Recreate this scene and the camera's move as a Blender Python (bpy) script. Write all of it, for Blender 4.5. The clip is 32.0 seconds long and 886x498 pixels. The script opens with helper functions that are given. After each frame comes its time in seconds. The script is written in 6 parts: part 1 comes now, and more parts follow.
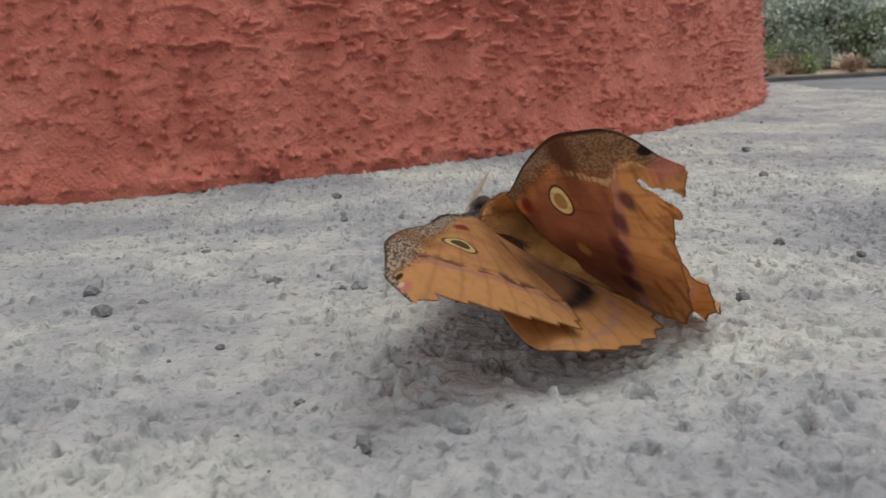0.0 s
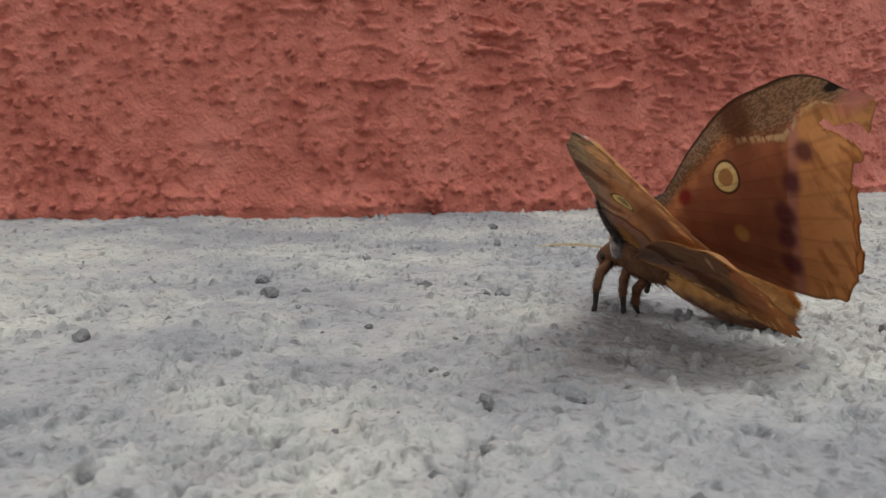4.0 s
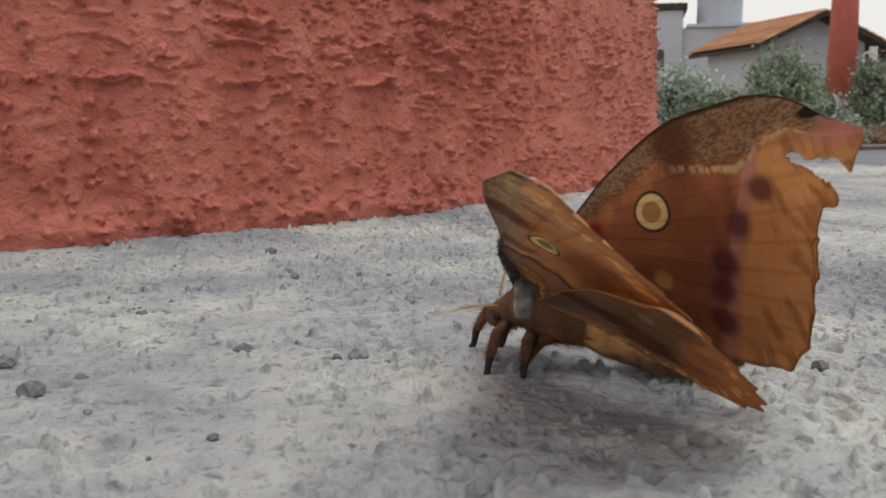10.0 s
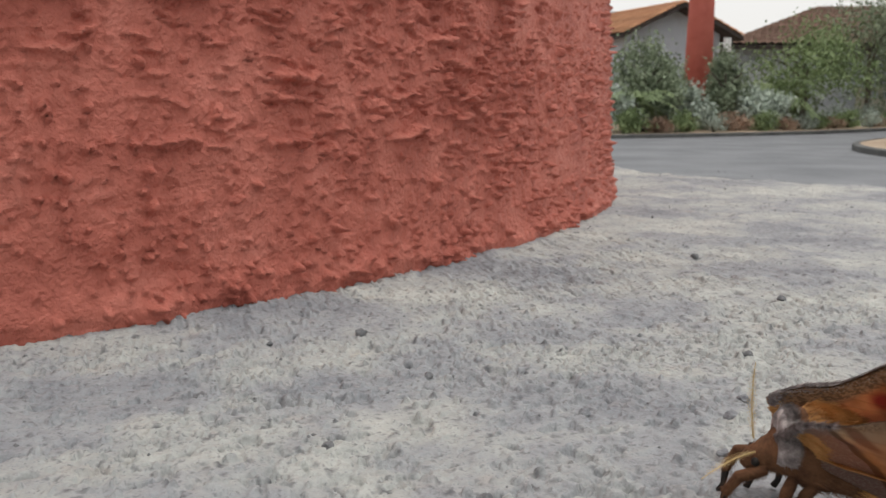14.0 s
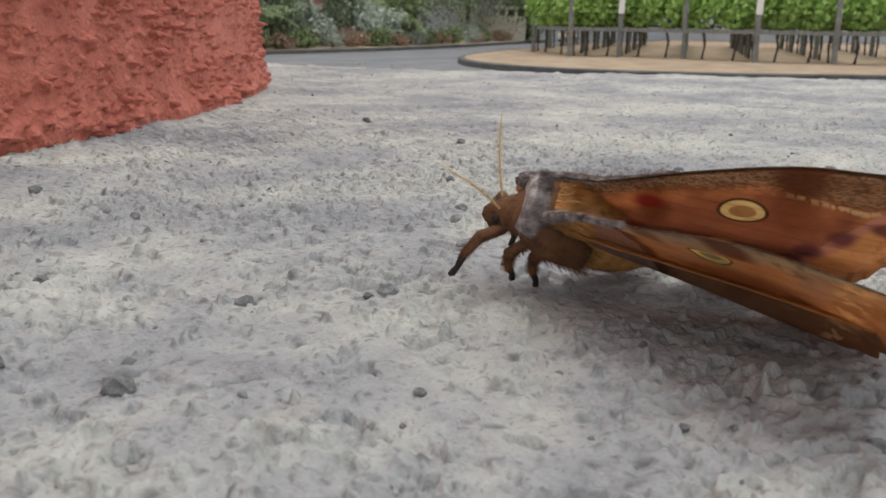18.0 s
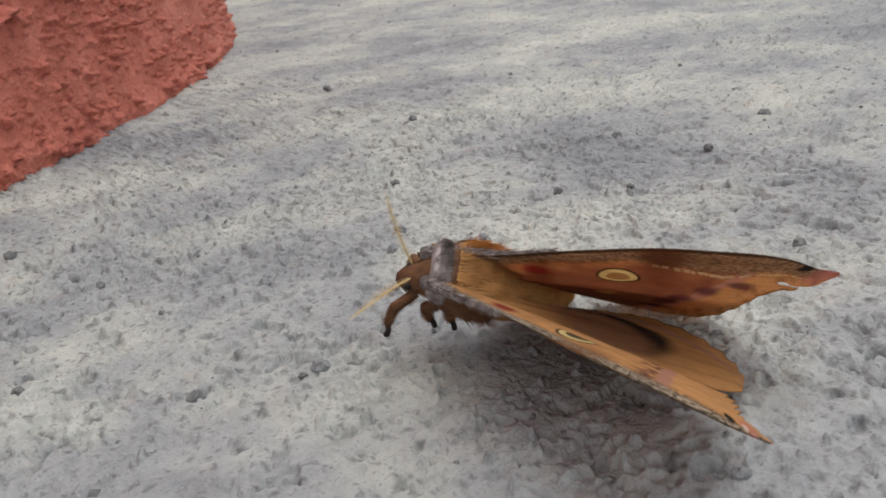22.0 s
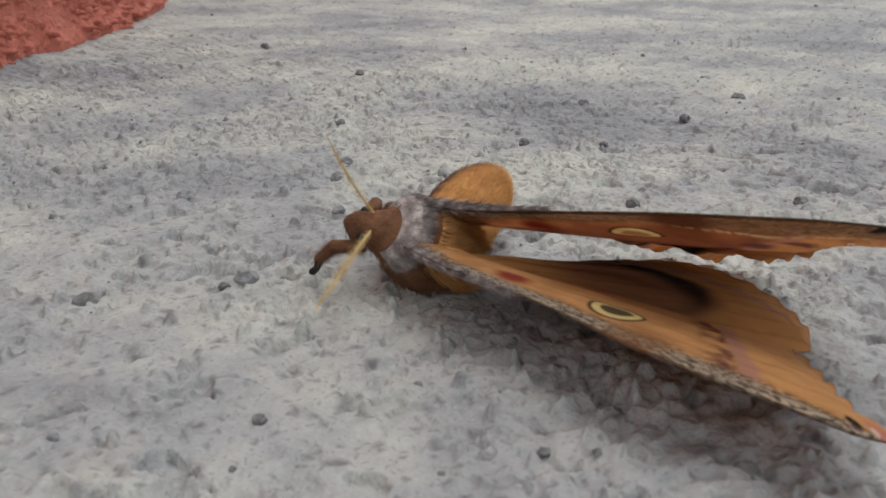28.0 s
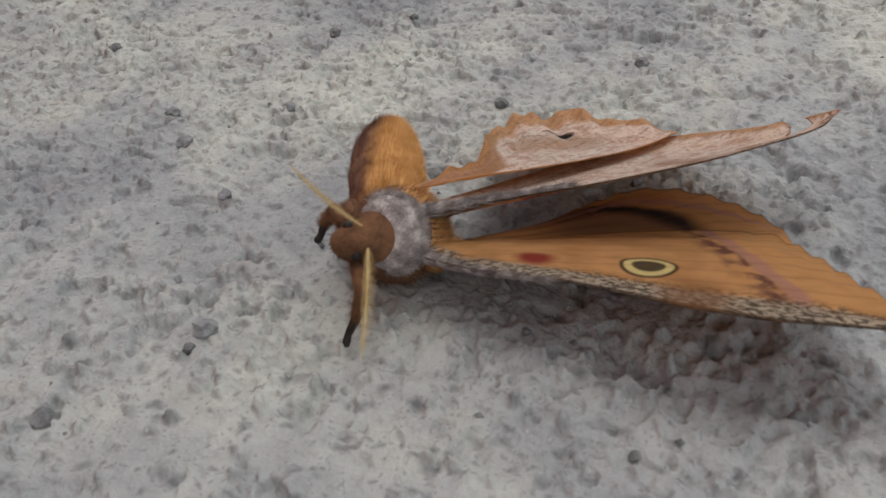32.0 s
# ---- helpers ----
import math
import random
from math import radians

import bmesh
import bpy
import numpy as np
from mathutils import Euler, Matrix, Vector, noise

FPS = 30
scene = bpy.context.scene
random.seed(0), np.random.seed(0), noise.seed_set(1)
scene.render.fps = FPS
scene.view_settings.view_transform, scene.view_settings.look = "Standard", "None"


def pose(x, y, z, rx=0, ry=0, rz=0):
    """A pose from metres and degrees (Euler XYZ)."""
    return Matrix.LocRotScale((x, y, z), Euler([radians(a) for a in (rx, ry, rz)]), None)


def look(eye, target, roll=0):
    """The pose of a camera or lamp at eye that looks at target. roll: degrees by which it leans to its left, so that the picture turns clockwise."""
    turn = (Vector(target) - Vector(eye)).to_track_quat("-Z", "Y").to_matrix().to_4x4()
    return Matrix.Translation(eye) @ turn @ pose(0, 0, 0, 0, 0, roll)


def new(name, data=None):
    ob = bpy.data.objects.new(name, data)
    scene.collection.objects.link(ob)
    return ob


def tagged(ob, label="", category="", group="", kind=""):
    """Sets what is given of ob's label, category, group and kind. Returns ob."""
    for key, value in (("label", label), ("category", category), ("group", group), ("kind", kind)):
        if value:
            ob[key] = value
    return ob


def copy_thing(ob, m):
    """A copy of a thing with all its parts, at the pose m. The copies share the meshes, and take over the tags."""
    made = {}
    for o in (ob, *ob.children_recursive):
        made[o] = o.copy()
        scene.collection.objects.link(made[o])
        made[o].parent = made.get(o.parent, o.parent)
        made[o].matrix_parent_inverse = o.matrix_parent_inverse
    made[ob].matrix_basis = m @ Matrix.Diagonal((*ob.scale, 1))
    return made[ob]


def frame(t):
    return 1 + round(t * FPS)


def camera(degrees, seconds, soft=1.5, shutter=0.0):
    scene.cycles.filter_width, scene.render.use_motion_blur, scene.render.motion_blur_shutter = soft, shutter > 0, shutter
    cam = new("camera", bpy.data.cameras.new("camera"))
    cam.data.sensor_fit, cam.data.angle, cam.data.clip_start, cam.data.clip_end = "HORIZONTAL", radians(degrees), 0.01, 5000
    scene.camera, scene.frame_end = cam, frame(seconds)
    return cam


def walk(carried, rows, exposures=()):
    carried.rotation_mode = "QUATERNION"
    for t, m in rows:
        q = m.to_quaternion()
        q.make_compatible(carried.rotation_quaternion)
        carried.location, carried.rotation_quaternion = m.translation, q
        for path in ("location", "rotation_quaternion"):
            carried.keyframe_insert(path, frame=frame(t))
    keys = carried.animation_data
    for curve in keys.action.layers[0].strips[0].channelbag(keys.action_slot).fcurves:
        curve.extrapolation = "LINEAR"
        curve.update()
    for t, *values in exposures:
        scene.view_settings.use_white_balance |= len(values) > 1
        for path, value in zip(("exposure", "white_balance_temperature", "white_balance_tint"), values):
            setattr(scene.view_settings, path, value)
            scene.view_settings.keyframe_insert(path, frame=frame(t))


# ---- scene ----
cam = camera(52.37, 32.0)
# a phone's close-up lens: the far ground goes soft
cam.data.dof.use_dof = True
cam.data.dof.focus_distance = 0.225
cam.data.dof.aperture_fstop = 60.0
# seconds, eye and turn
PATH = [
    (0.0, 0.0292, 0.0217, 0.0557, 77.65, 2.36, -4.91),
    (0.5, 0.0348, 0.0088, 0.0483, 77.95, -0.67, 1.08),
    (1.0, 0.0355, 0.0059, 0.0454, 80.84, -0.61, 4.38),
    (1.5, 0.0349, 0.0063, 0.0437, 81.07, -0.76, 5.19),
    (2.0, 0.0344, 0.0063, 0.0436, 81.53, -0.66, 5.49),
    (2.5, 0.0347, 0.0055, 0.0436, 81.66, -0.56, 5.64),
    (3.0, 0.0345, 0.0057, 0.0438, 81.69, -0.53, 5.79),
    (3.5, 0.0341, 0.0058, 0.0440, 81.78, -0.42, 5.93),
    (5.5, 0.0292, 0.0116, 0.0443, 83.44, -0.55, 6.23),
    (6.0, 0.0211, 0.0193, 0.0478, 83.88, -0.49, 5.93),
    (6.5, 0.0003, 0.0412, 0.0503, 83.83, -0.34, 2.78),
    (7.0, 0.0049, 0.0372, 0.0524, 83.56, -0.05, -1.06),
    (7.5, 0.0044, 0.0440, 0.0524, 83.31, -0.42, -6.36),
    (8.0, -0.0018, 0.0525, 0.0517, 82.51, -0.22, -10.13),
    (8.5, -0.0046, 0.0545, 0.0520, 82.14, 0.01, -11.08),
    (9.0, -0.0028, 0.0599, 0.0490, 81.91, -0.05, -12.75),
    (9.5, -0.0020, 0.0624, 0.0482, 81.72, 0.01, -13.33),
    (10.0, 0.0004, 0.0616, 0.0478, 81.61, 0.30, -13.57),
    (10.5, 0.0001, 0.0617, 0.0481, 81.56, 0.37, -13.79),
    (11.0, 0.0004, 0.0611, 0.0480, 81.56, 0.41, -14.38),
    (11.5, -0.0003, 0.0610, 0.0479, 81.58, 0.37, -14.61),
    (12.0, -0.0001, 0.0614, 0.0478, 81.59, 0.39, -14.70),
    (12.5, -0.0007, 0.0608, 0.0480, 81.62, 0.24, -14.95),
    (13.0, -0.0018, 0.0620, 0.0483, 81.46, 0.22, -15.53),
    (13.5, -0.0116, 0.0625, 0.0556, 81.27, 0.19, -15.41),
    (14.0, -0.0698, 0.0946, 0.0798, 80.54, -0.45, -21.65),
    (14.5, -0.0952, 0.1136, 0.0702, 78.89, 2.06, -33.54),
    (15.0, -0.0791, 0.1125, 0.0609, 77.52, 0.63, -42.48),
    (15.5, -0.0767, 0.1123, 0.0553, 77.18, 0.44, -45.09),
    (17.5, -0.0849, 0.1077, 0.0531, 76.02, -0.71, -45.23),
    (18.0, -0.0866, 0.1110, 0.0516, 75.70, -0.78, -45.07),
    (18.5, -0.0866, 0.1111, 0.0517, 74.96, -0.85, -45.03),
    (19.0, -0.0866, 0.1112, 0.0518, 74.65, -0.82, -44.92),
    (19.5, -0.0863, 0.1119, 0.0521, 74.27, -0.94, -44.92),
    (20.0, -0.0841, 0.1118, 0.0548, 74.20, -1.11, -44.83),
    (20.5, -0.0834, 0.1115, 0.0561, 74.08, -1.19, -44.77),
    (21.0, -0.0767, 0.1002, 0.0692, 71.71, 0.59, -45.17),
    (21.5, -0.0757, 0.0980, 0.0725, 70.12, 1.88, -45.48),
    (22.0, -0.0736, 0.0898, 0.0945, 67.88, 6.64, -46.29),
    (22.5, -0.0729, 0.0879, 0.0941, 66.98, 7.38, -46.02),
    (23.0, -0.0728, 0.0916, 0.0888, 66.72, 7.97, -46.21),
    (23.5, -0.0714, 0.0916, 0.0855, 66.49, 7.98, -45.93),
    (24.0, -0.0676, 0.0972, 0.0612, 65.72, 7.09, -45.43),
    (24.5, -0.0656, 0.1053, 0.0570, 67.25, 5.59, -44.96),
    (25.0, -0.0598, 0.1150, 0.0569, 69.70, 3.54, -48.26),
    (25.5, -0.0596, 0.1193, 0.0552, 69.65, 2.57, -50.65),
    (26.0, -0.0635, 0.1247, 0.0547, 69.27, 1.63, -52.83),
    (26.5, -0.0662, 0.1268, 0.0548, 69.67, 0.89, -53.38),
    (28.5, -0.0649, 0.1100, 0.0619, 69.17, -0.38, -48.58),
    (29.0, -0.0760, 0.1091, 0.0587, 66.25, -2.26, -51.30),
    (29.5, -0.0980, 0.1102, 0.0637, 66.29, -1.26, -55.61),
    (30.0, -0.0953, 0.1195, 0.0755, 64.85, 2.73, -60.98),
    (30.5, -0.0844, 0.1466, 0.0734, 62.72, 0.70, -68.63),
    (31.0, -0.0736, 0.1556, 0.0723, 57.51, 2.08, -72.05),
    (31.5, -0.0632, 0.1619, 0.0896, 55.74, 3.12, -73.33),
    (32.0, -0.0683, 0.1625, 0.0963, 53.22, 3.70, -73.89),
]
walk(cam, [(t, pose(x, y, z, rx, ry, rz)) for t, x, y, z, rx, ry, rz in PATH], exposures=((0.0, 0.1), (9.0, 0.12), (15.0, 0.2), (21.0, 0.23), (24.0, 0.02), (26.0, 0.04), (29.0, 0.1), (30.0, 0.15), (31.0, 0.0), (32.0, -0.05)))

# ---- world and light: a bright overcast sky ----
world = bpy.data.worlds.new("overcast")
scene.world = world
world.use_nodes = True
wn = world.node_tree.nodes
wl = world.node_tree.links
sky = wn.new("ShaderNodeTexSky")
sky.sky_type = "NISHITA"
sky.sun_disc = False
sky.sun_elevation = radians(80)
sky.sun_rotation = radians(75)
sky.air_density, sky.dust_density, sky.ozone_density = 1.0, 6.0, 1.0
haze = wn.new("ShaderNodeMixRGB")
haze.inputs["Fac"].default_value = 0.85
haze.inputs["Color2"].default_value = (7.9, 7.8, 7.6, 1)
wl.new(sky.outputs["Color"], haze.inputs["Color1"])
wl.new(haze.outputs["Color"], wn["Background"].inputs["Color"])
wn["Background"].inputs["Strength"].default_value = 0.112
sun = new("sun", bpy.data.lights.new("sun", "SUN"))
sun.data.energy, sun.data.angle, sun.data.color = 1.2, radians(38), (1.0, 0.99, 0.96)
sun.matrix_world = look((0.50, 0.12, 3.0), (0, 0, 0))


# ---- materials ----
def material(name, rough=0.8, spec=0.3):
    m = bpy.data.materials.new(name)
    m.use_nodes = True
    b = m.node_tree.nodes["Principled BSDF"]
    b.inputs["Roughness"].default_value = rough
    b.inputs["Specular IOR Level"].default_value = spec
    return m, m.node_tree.nodes, m.node_tree.links, b


def ramp_of(nodes, stops):
    r = nodes.new("ShaderNodeValToRGB")
    e = r.color_ramp.elements
    while len(e) < len(stops):
        e.new(0.5)
    for k, (p, c) in zip(e, stops):
        k.position, k.color = p, (*c, 1)
    return r


def noisy(name, stops, scale, rough=0.85, bump=0.3, fine=8.0, dist=0.001, spec=0.3, detail=8.0, random_tint=0.0):
    """A surface with a coarse and a fine noise in colour and relief, in object space."""
    m, n, l, b = material(name, rough, spec)
    co = n.new("ShaderNodeTexCoord")
    a, f = n.new("ShaderNodeTexNoise"), n.new("ShaderNodeTexNoise")
    a.inputs["Scale"].default_value, a.inputs["Detail"].default_value = scale, detail
    f.inputs["Scale"].default_value, f.inputs["Detail"].default_value = scale * fine, 4.0
    mix = n.new("ShaderNodeMath")
    mix.operation = "MULTIPLY_ADD"
    mix.inputs[1].default_value = 0.4
    l.new(co.outputs["Object"], a.inputs["Vector"])
    l.new(co.outputs["Object"], f.inputs["Vector"])
    l.new(f.outputs["Fac"], mix.inputs[0])
    sub = n.new("ShaderNodeMath")
    sub.operation = "SUBTRACT"
    sub.inputs[1].default_value = 0.2
    l.new(a.outputs["Fac"], sub.inputs[0])
    l.new(sub.outputs[0], mix.inputs[2])
    r = ramp_of(n, stops)
    l.new(mix.outputs[0], r.inputs["Fac"])
    colour = r.outputs["Color"]
    if random_tint:
        info, hsv, mr = n.new("ShaderNodeObjectInfo"), n.new("ShaderNodeHueSaturation"), n.new("ShaderNodeMapRange")
        mr.inputs["To Min"].default_value, mr.inputs["To Max"].default_value = 1 - random_tint, 1 + random_tint
        l.new(info.outputs["Random"], mr.inputs["Value"])
        l.new(mr.outputs["Result"], hsv.inputs["Value"])
        l.new(colour, hsv.inputs["Color"])
        colour = hsv.outputs["Color"]
    l.new(colour, b.inputs["Base Color"])
    if bump:
        bp = n.new("ShaderNodeBump")
        bp.inputs["Strength"].default_value, bp.inputs["Distance"].default_value = bump, dist
        l.new(f.outputs["Fac"], bp.inputs["Height"])
        l.new(bp.outputs["Normal"], b.inputs["Normal"])
    return m




def cement():
    """Painted cement: cool and pale blotches, grain, pale specks, and dark specks that paint in the shade of small
    pits.
    """
    m, n, l, b = material("grey_cement", 0.92, 0.2)
    co = n.new("ShaderNodeTexCoord")
    layers = []
    for scale, detail in ((13, 4), (70, 6), (480, 4), (1500, 3)):
        k = n.new("ShaderNodeTexNoise")
        k.inputs["Scale"].default_value, k.inputs["Detail"].default_value = scale, detail
        l.new(co.outputs["Object"], k.inputs["Vector"])
        layers.append(k.outputs["Fac"])
    total = None
    for out, w in zip(layers, (0.34, 0.22, 0.26, 0.18)):
        k = n.new("ShaderNodeMath")
        k.operation = "MULTIPLY_ADD"
        l.new(out, k.inputs[0])
        k.inputs[1].default_value = w
        if total is None:
            k.inputs[2].default_value = 0.0
        else:
            l.new(total, k.inputs[2])
        total = k.outputs[0]
    # trowelled patches: yellowish pale and bluish dark
    wash = n.new("ShaderNodeMath")
    wash.operation = "MULTIPLY_ADD"
    l.new(layers[1], wash.inputs[0])
    wash.inputs[1].default_value = 0.35
    sub = n.new("ShaderNodeMath")
    sub.operation = "MULTIPLY_ADD"
    l.new(layers[0], sub.inputs[0])
    sub.inputs[1].default_value, sub.inputs[2].default_value = 1.0, -0.175
    l.new(sub.outputs[0], wash.inputs[2])
    patch_ramp = ramp_of(n, [(0.34, (0.280, 0.291, 0.308)), (0.46, (0.335, 0.345, 0.354)), (0.54, (0.378, 0.387, 0.375)), (0.68, (0.445, 0.452, 0.422))])
    l.new(wash.outputs[0], patch_ramp.inputs["Fac"])
    r = ramp_of(n, [(0.36, (0.72, 0.72, 0.73)), (0.46, (0.95, 0.95, 0.95)), (0.54, (1.06, 1.06, 1.06)), (0.65, (1.24, 1.24, 1.23))])
    l.new(total, r.inputs["Fac"])
    both = n.new("ShaderNodeMixRGB")
    both.blend_type = "MULTIPLY"
    both.inputs["Fac"].default_value = 1.0
    l.new(patch_ramp.outputs["Color"], both.inputs["Color1"])
    l.new(r.outputs["Color"], both.inputs["Color2"])
    colour = both.outputs["Color"]
    hue = n.new("ShaderNodeTexNoise")
    hue.inputs["Scale"].default_value, hue.inputs["Detail"].default_value = 60, 4
    l.new(co.outputs["Object"], hue.inputs["Vector"])
    q = n.new("ShaderNodeMapRange")
    q.inputs["From Min"].default_value, q.inputs["From Max"].default_value = 0.60, 0.72
    l.new(hue.outputs["Fac"], q.inputs["Value"])
    mx = n.new("ShaderNodeMixRGB")
    mx.blend_type = "MULTIPLY"
    l.new(q.outputs["Result"], mx.inputs["Fac"])
    l.new(colour, mx.inputs["Color1"])
    mx.inputs["Color2"].default_value = (1.02, 0.97, 0.94, 1)
    colour = mx.outputs["Color"]
    warp = n.new("ShaderNodeMixRGB")
    warp.blend_type = "ADD"
    warp.inputs["Fac"].default_value = 0.004
    wn_ = n.new("ShaderNodeTexNoise")
    wn_.inputs["Scale"].default_value = 300
    l.new(co.outputs["Object"], wn_.inputs["Vector"])
    l.new(co.outputs["Object"], warp.inputs["Color1"])
    l.new(wn_.outputs["Color"], warp.inputs["Color2"])
    # dark specks paint in the shade of little pits; the last set is pale
    for scale, reach, share, tint, amount in ((95, 0.17, 0.66, (0.09, 0.092, 0.10), 0.72), (170, 0.24, 0.56, (0.10, 0.102, 0.11), 0.56), (330, 0.28, 0.58, (0.11, 0.112, 0.12), 0.58), (760, 0.32, 0.62, (0.15, 0.155, 0.165), 0.50), (330, 0.2, 0.90, (0.58, 0.58, 0.56), 0.5)):
        v = n.new("ShaderNodeTexVoronoi")
        v.voronoi_dimensions = "2D"
        v.inputs["Scale"].default_value = scale
        l.new(warp.outputs["Color"], v.inputs["Vector"])
        q = n.new("ShaderNodeMapRange")
        q.inputs["From Min"].default_value, q.inputs["From Max"].default_value = reach, reach * 0.15
        l.new(v.outputs["Distance"], q.inputs["Value"])
        pick = n.new("ShaderNodeMath")
        pick.operation = "GREATER_THAN"
        sep = n.new("ShaderNodeSeparateColor")
        l.new(v.outputs["Color"], sep.inputs[0])
        l.new(sep.outputs["Red"], pick.inputs[0])
        pick.inputs[1].default_value = share
        k = n.new("ShaderNodeMath")
        k.operation = "MULTIPLY"
        l.new(q.outputs["Result"], k.inputs[0])
        l.new(pick.outputs[0], k.inputs[1])
        k2 = n.new("ShaderNodeMath")
        k2.operation = "MULTIPLY"
        l.new(k.outputs[0], k2.inputs[0])
        k2.inputs[1].default_value = amount
        mx = n.new("ShaderNodeMixRGB")
        l.new(k2.outputs[0], mx.inputs["Fac"])
        l.new(colour, mx.inputs["Color1"])
        mx.inputs["Color2"].default_value = (*tint, 1)
        colour = mx.outputs["Color"]
    l.new(colour, b.inputs["Base Color"])
    bp = n.new("ShaderNodeBump")
    bp.inputs["Strength"].default_value, bp.inputs["Distance"].default_value = 0.85, 0.0008
    add = n.new("ShaderNodeMath")
    add.operation = "MULTIPLY_ADD"
    l.new(layers[3], add.inputs[0])
    add.inputs[1].default_value = 0.4
    l.new(layers[2], add.inputs[2])
    l.new(add.outputs[0], bp.inputs["Height"])
    l.new(bp.outputs["Normal"], b.inputs["Normal"])
    return m


CONCRETE = cement()
STUCCO = noisy("red_stucco", [(0.2, (0.39, 0.104, 0.074)), (0.5, (0.51, 0.150, 0.107)), (0.8, (0.61, 0.212, 0.158))], 40, 0.58, 0.9, 14, 0.0020, spec=0.35)
ASPHALT = noisy("asphalt", [(0.3, (0.13, 0.135, 0.145)), (0.7, (0.20, 0.205, 0.215))], 0.8, 0.9, 0.3, 60, 0.01)
KERB = noisy("kerb_concrete", [(0.3, (0.07, 0.07, 0.07)), (0.7, (0.13, 0.13, 0.125))], 2, 0.9, 0.3, 20, 0.01)
SOIL = noisy("dry_straw_soil", [(0.25, (0.24, 0.175, 0.12)), (0.5, (0.34, 0.255, 0.18)), (0.8, (0.44, 0.35, 0.26))], 1.5, 0.95, 0.6, 20, 0.02)
HOUSE = noisy("grey_house_paint", [(0.3, (0.42, 0.45, 0.50)), (0.7, (0.50, 0.53, 0.58))], 0.5, 0.9, 0.1)
TILE = noisy("terracotta_roof", [(0.3, (0.36, 0.17, 0.09)), (0.7, (0.50, 0.27, 0.15))], 2.0, 0.9, 0.3, random_tint=0.2)


# ---- small builders ----
def part(name, bm, mat, parent=None, label="", smooth=False):
    me = bpy.data.meshes.new(name)
    bm.normal_update()
    bm.to_mesh(me)
    bm.free()
    if smooth:
        me.shade_smooth()
    me.materials.append(mat)
    ob = new(name, me)
    if parent:
        ob.parent = parent
    if label:
        ob["label"] = label
    return ob


def mesh_of(name, verts, faces, mat, parent=None, label="", smooth=True):
    me = bpy.data.meshes.new(name)
    me.from_pydata([tuple(v) for v in verts], [], faces)
    me.update()
    if smooth:
        me.shade_smooth()
    me.materials.append(mat)
    ob = new(name, me)
    if parent:
        ob.parent = parent
    if label:
        ob["label"] = label
    return ob


def grid_faces(nx, ny):
    return [(j * nx + i, j * nx + i + 1, (j + 1) * nx + i + 1, (j + 1) * nx + i) for j in range(ny - 1) for i in range(nx - 1)]


def box_bm(x0, y0, z0, x1, y1, z1, bevel=0.0, bm=None):
    bm = bm or bmesh.new()
    r = bmesh.ops.create_cube(bm, size=1)
    bmesh.ops.scale(bm, vec=(x1 - x0, y1 - y0, z1 - z0), verts=r["verts"])
    bmesh.ops.translate(bm, vec=((x0 + x1) / 2, (y0 + y1) / 2, (z0 + z1) / 2), verts=r["verts"])
    if bevel:
        bmesh.ops.bevel(bm, geom=list(bm.edges), offset=bevel, segments=2, affect="EDGES")
    return bm


GROUND = -1.0

# ---- relief of plaster and cement: smooth random lattices ----
def lattice(x, y, size, seed):
    """A smooth random field between -1 and 1 with bumps of the given size."""
    rng = np.random.RandomState(seed)
    tab = rng.uniform(-1, 1, (256, 256))
    u, v = x / size, y / size
    i, j = np.floor(u).astype(int), np.floor(v).astype(int)
    f, g = u - i, v - j
    f, g = f * f * (3 - 2 * f), g * g * (3 - 2 * g)
    i0, i1, j0, j1 = i & 255, (i + 1) & 255, j & 255, (j + 1) & 255
    return (tab[i0, j0] * (1 - f) + tab[i1, j0] * f) * (1 - g) + (tab[i0, j1] * (1 - f) + tab[i1, j1] * f) * g


def lumps(x, y, cell, seed, chance, low, high):
    """Round lumps, one at most in each cell: heights as shares of the cell."""
    rng = np.random.RandomState(seed)
    cx, cy = rng.uniform(0.3, 0.7, (128, 128)), rng.uniform(0.3, 0.7, (128, 128))
    rad = rng.uniform(low, high, (128, 128)) * (rng.uniform(0, 1, (128, 128)) < chance)
    u, v = x / cell, y / cell
    i, j = np.floor(u).astype(int), np.floor(v).astype(int)
    f, g = u - i, v - j
    a, b = i & 127, j & 127
    r = rad[a, b]
    d = np.hypot(f - cx[a, b], g - cy[a, b])
    return cell * np.sqrt(np.clip(r * r - d * d, 0, None))


def notch(field, lo, hi):
    """0 below lo, 1 above hi, with a smooth flank between."""
    f = np.clip((field - lo) / (hi - lo), 0, 1)
    return f * f * (3 - 2 * f)


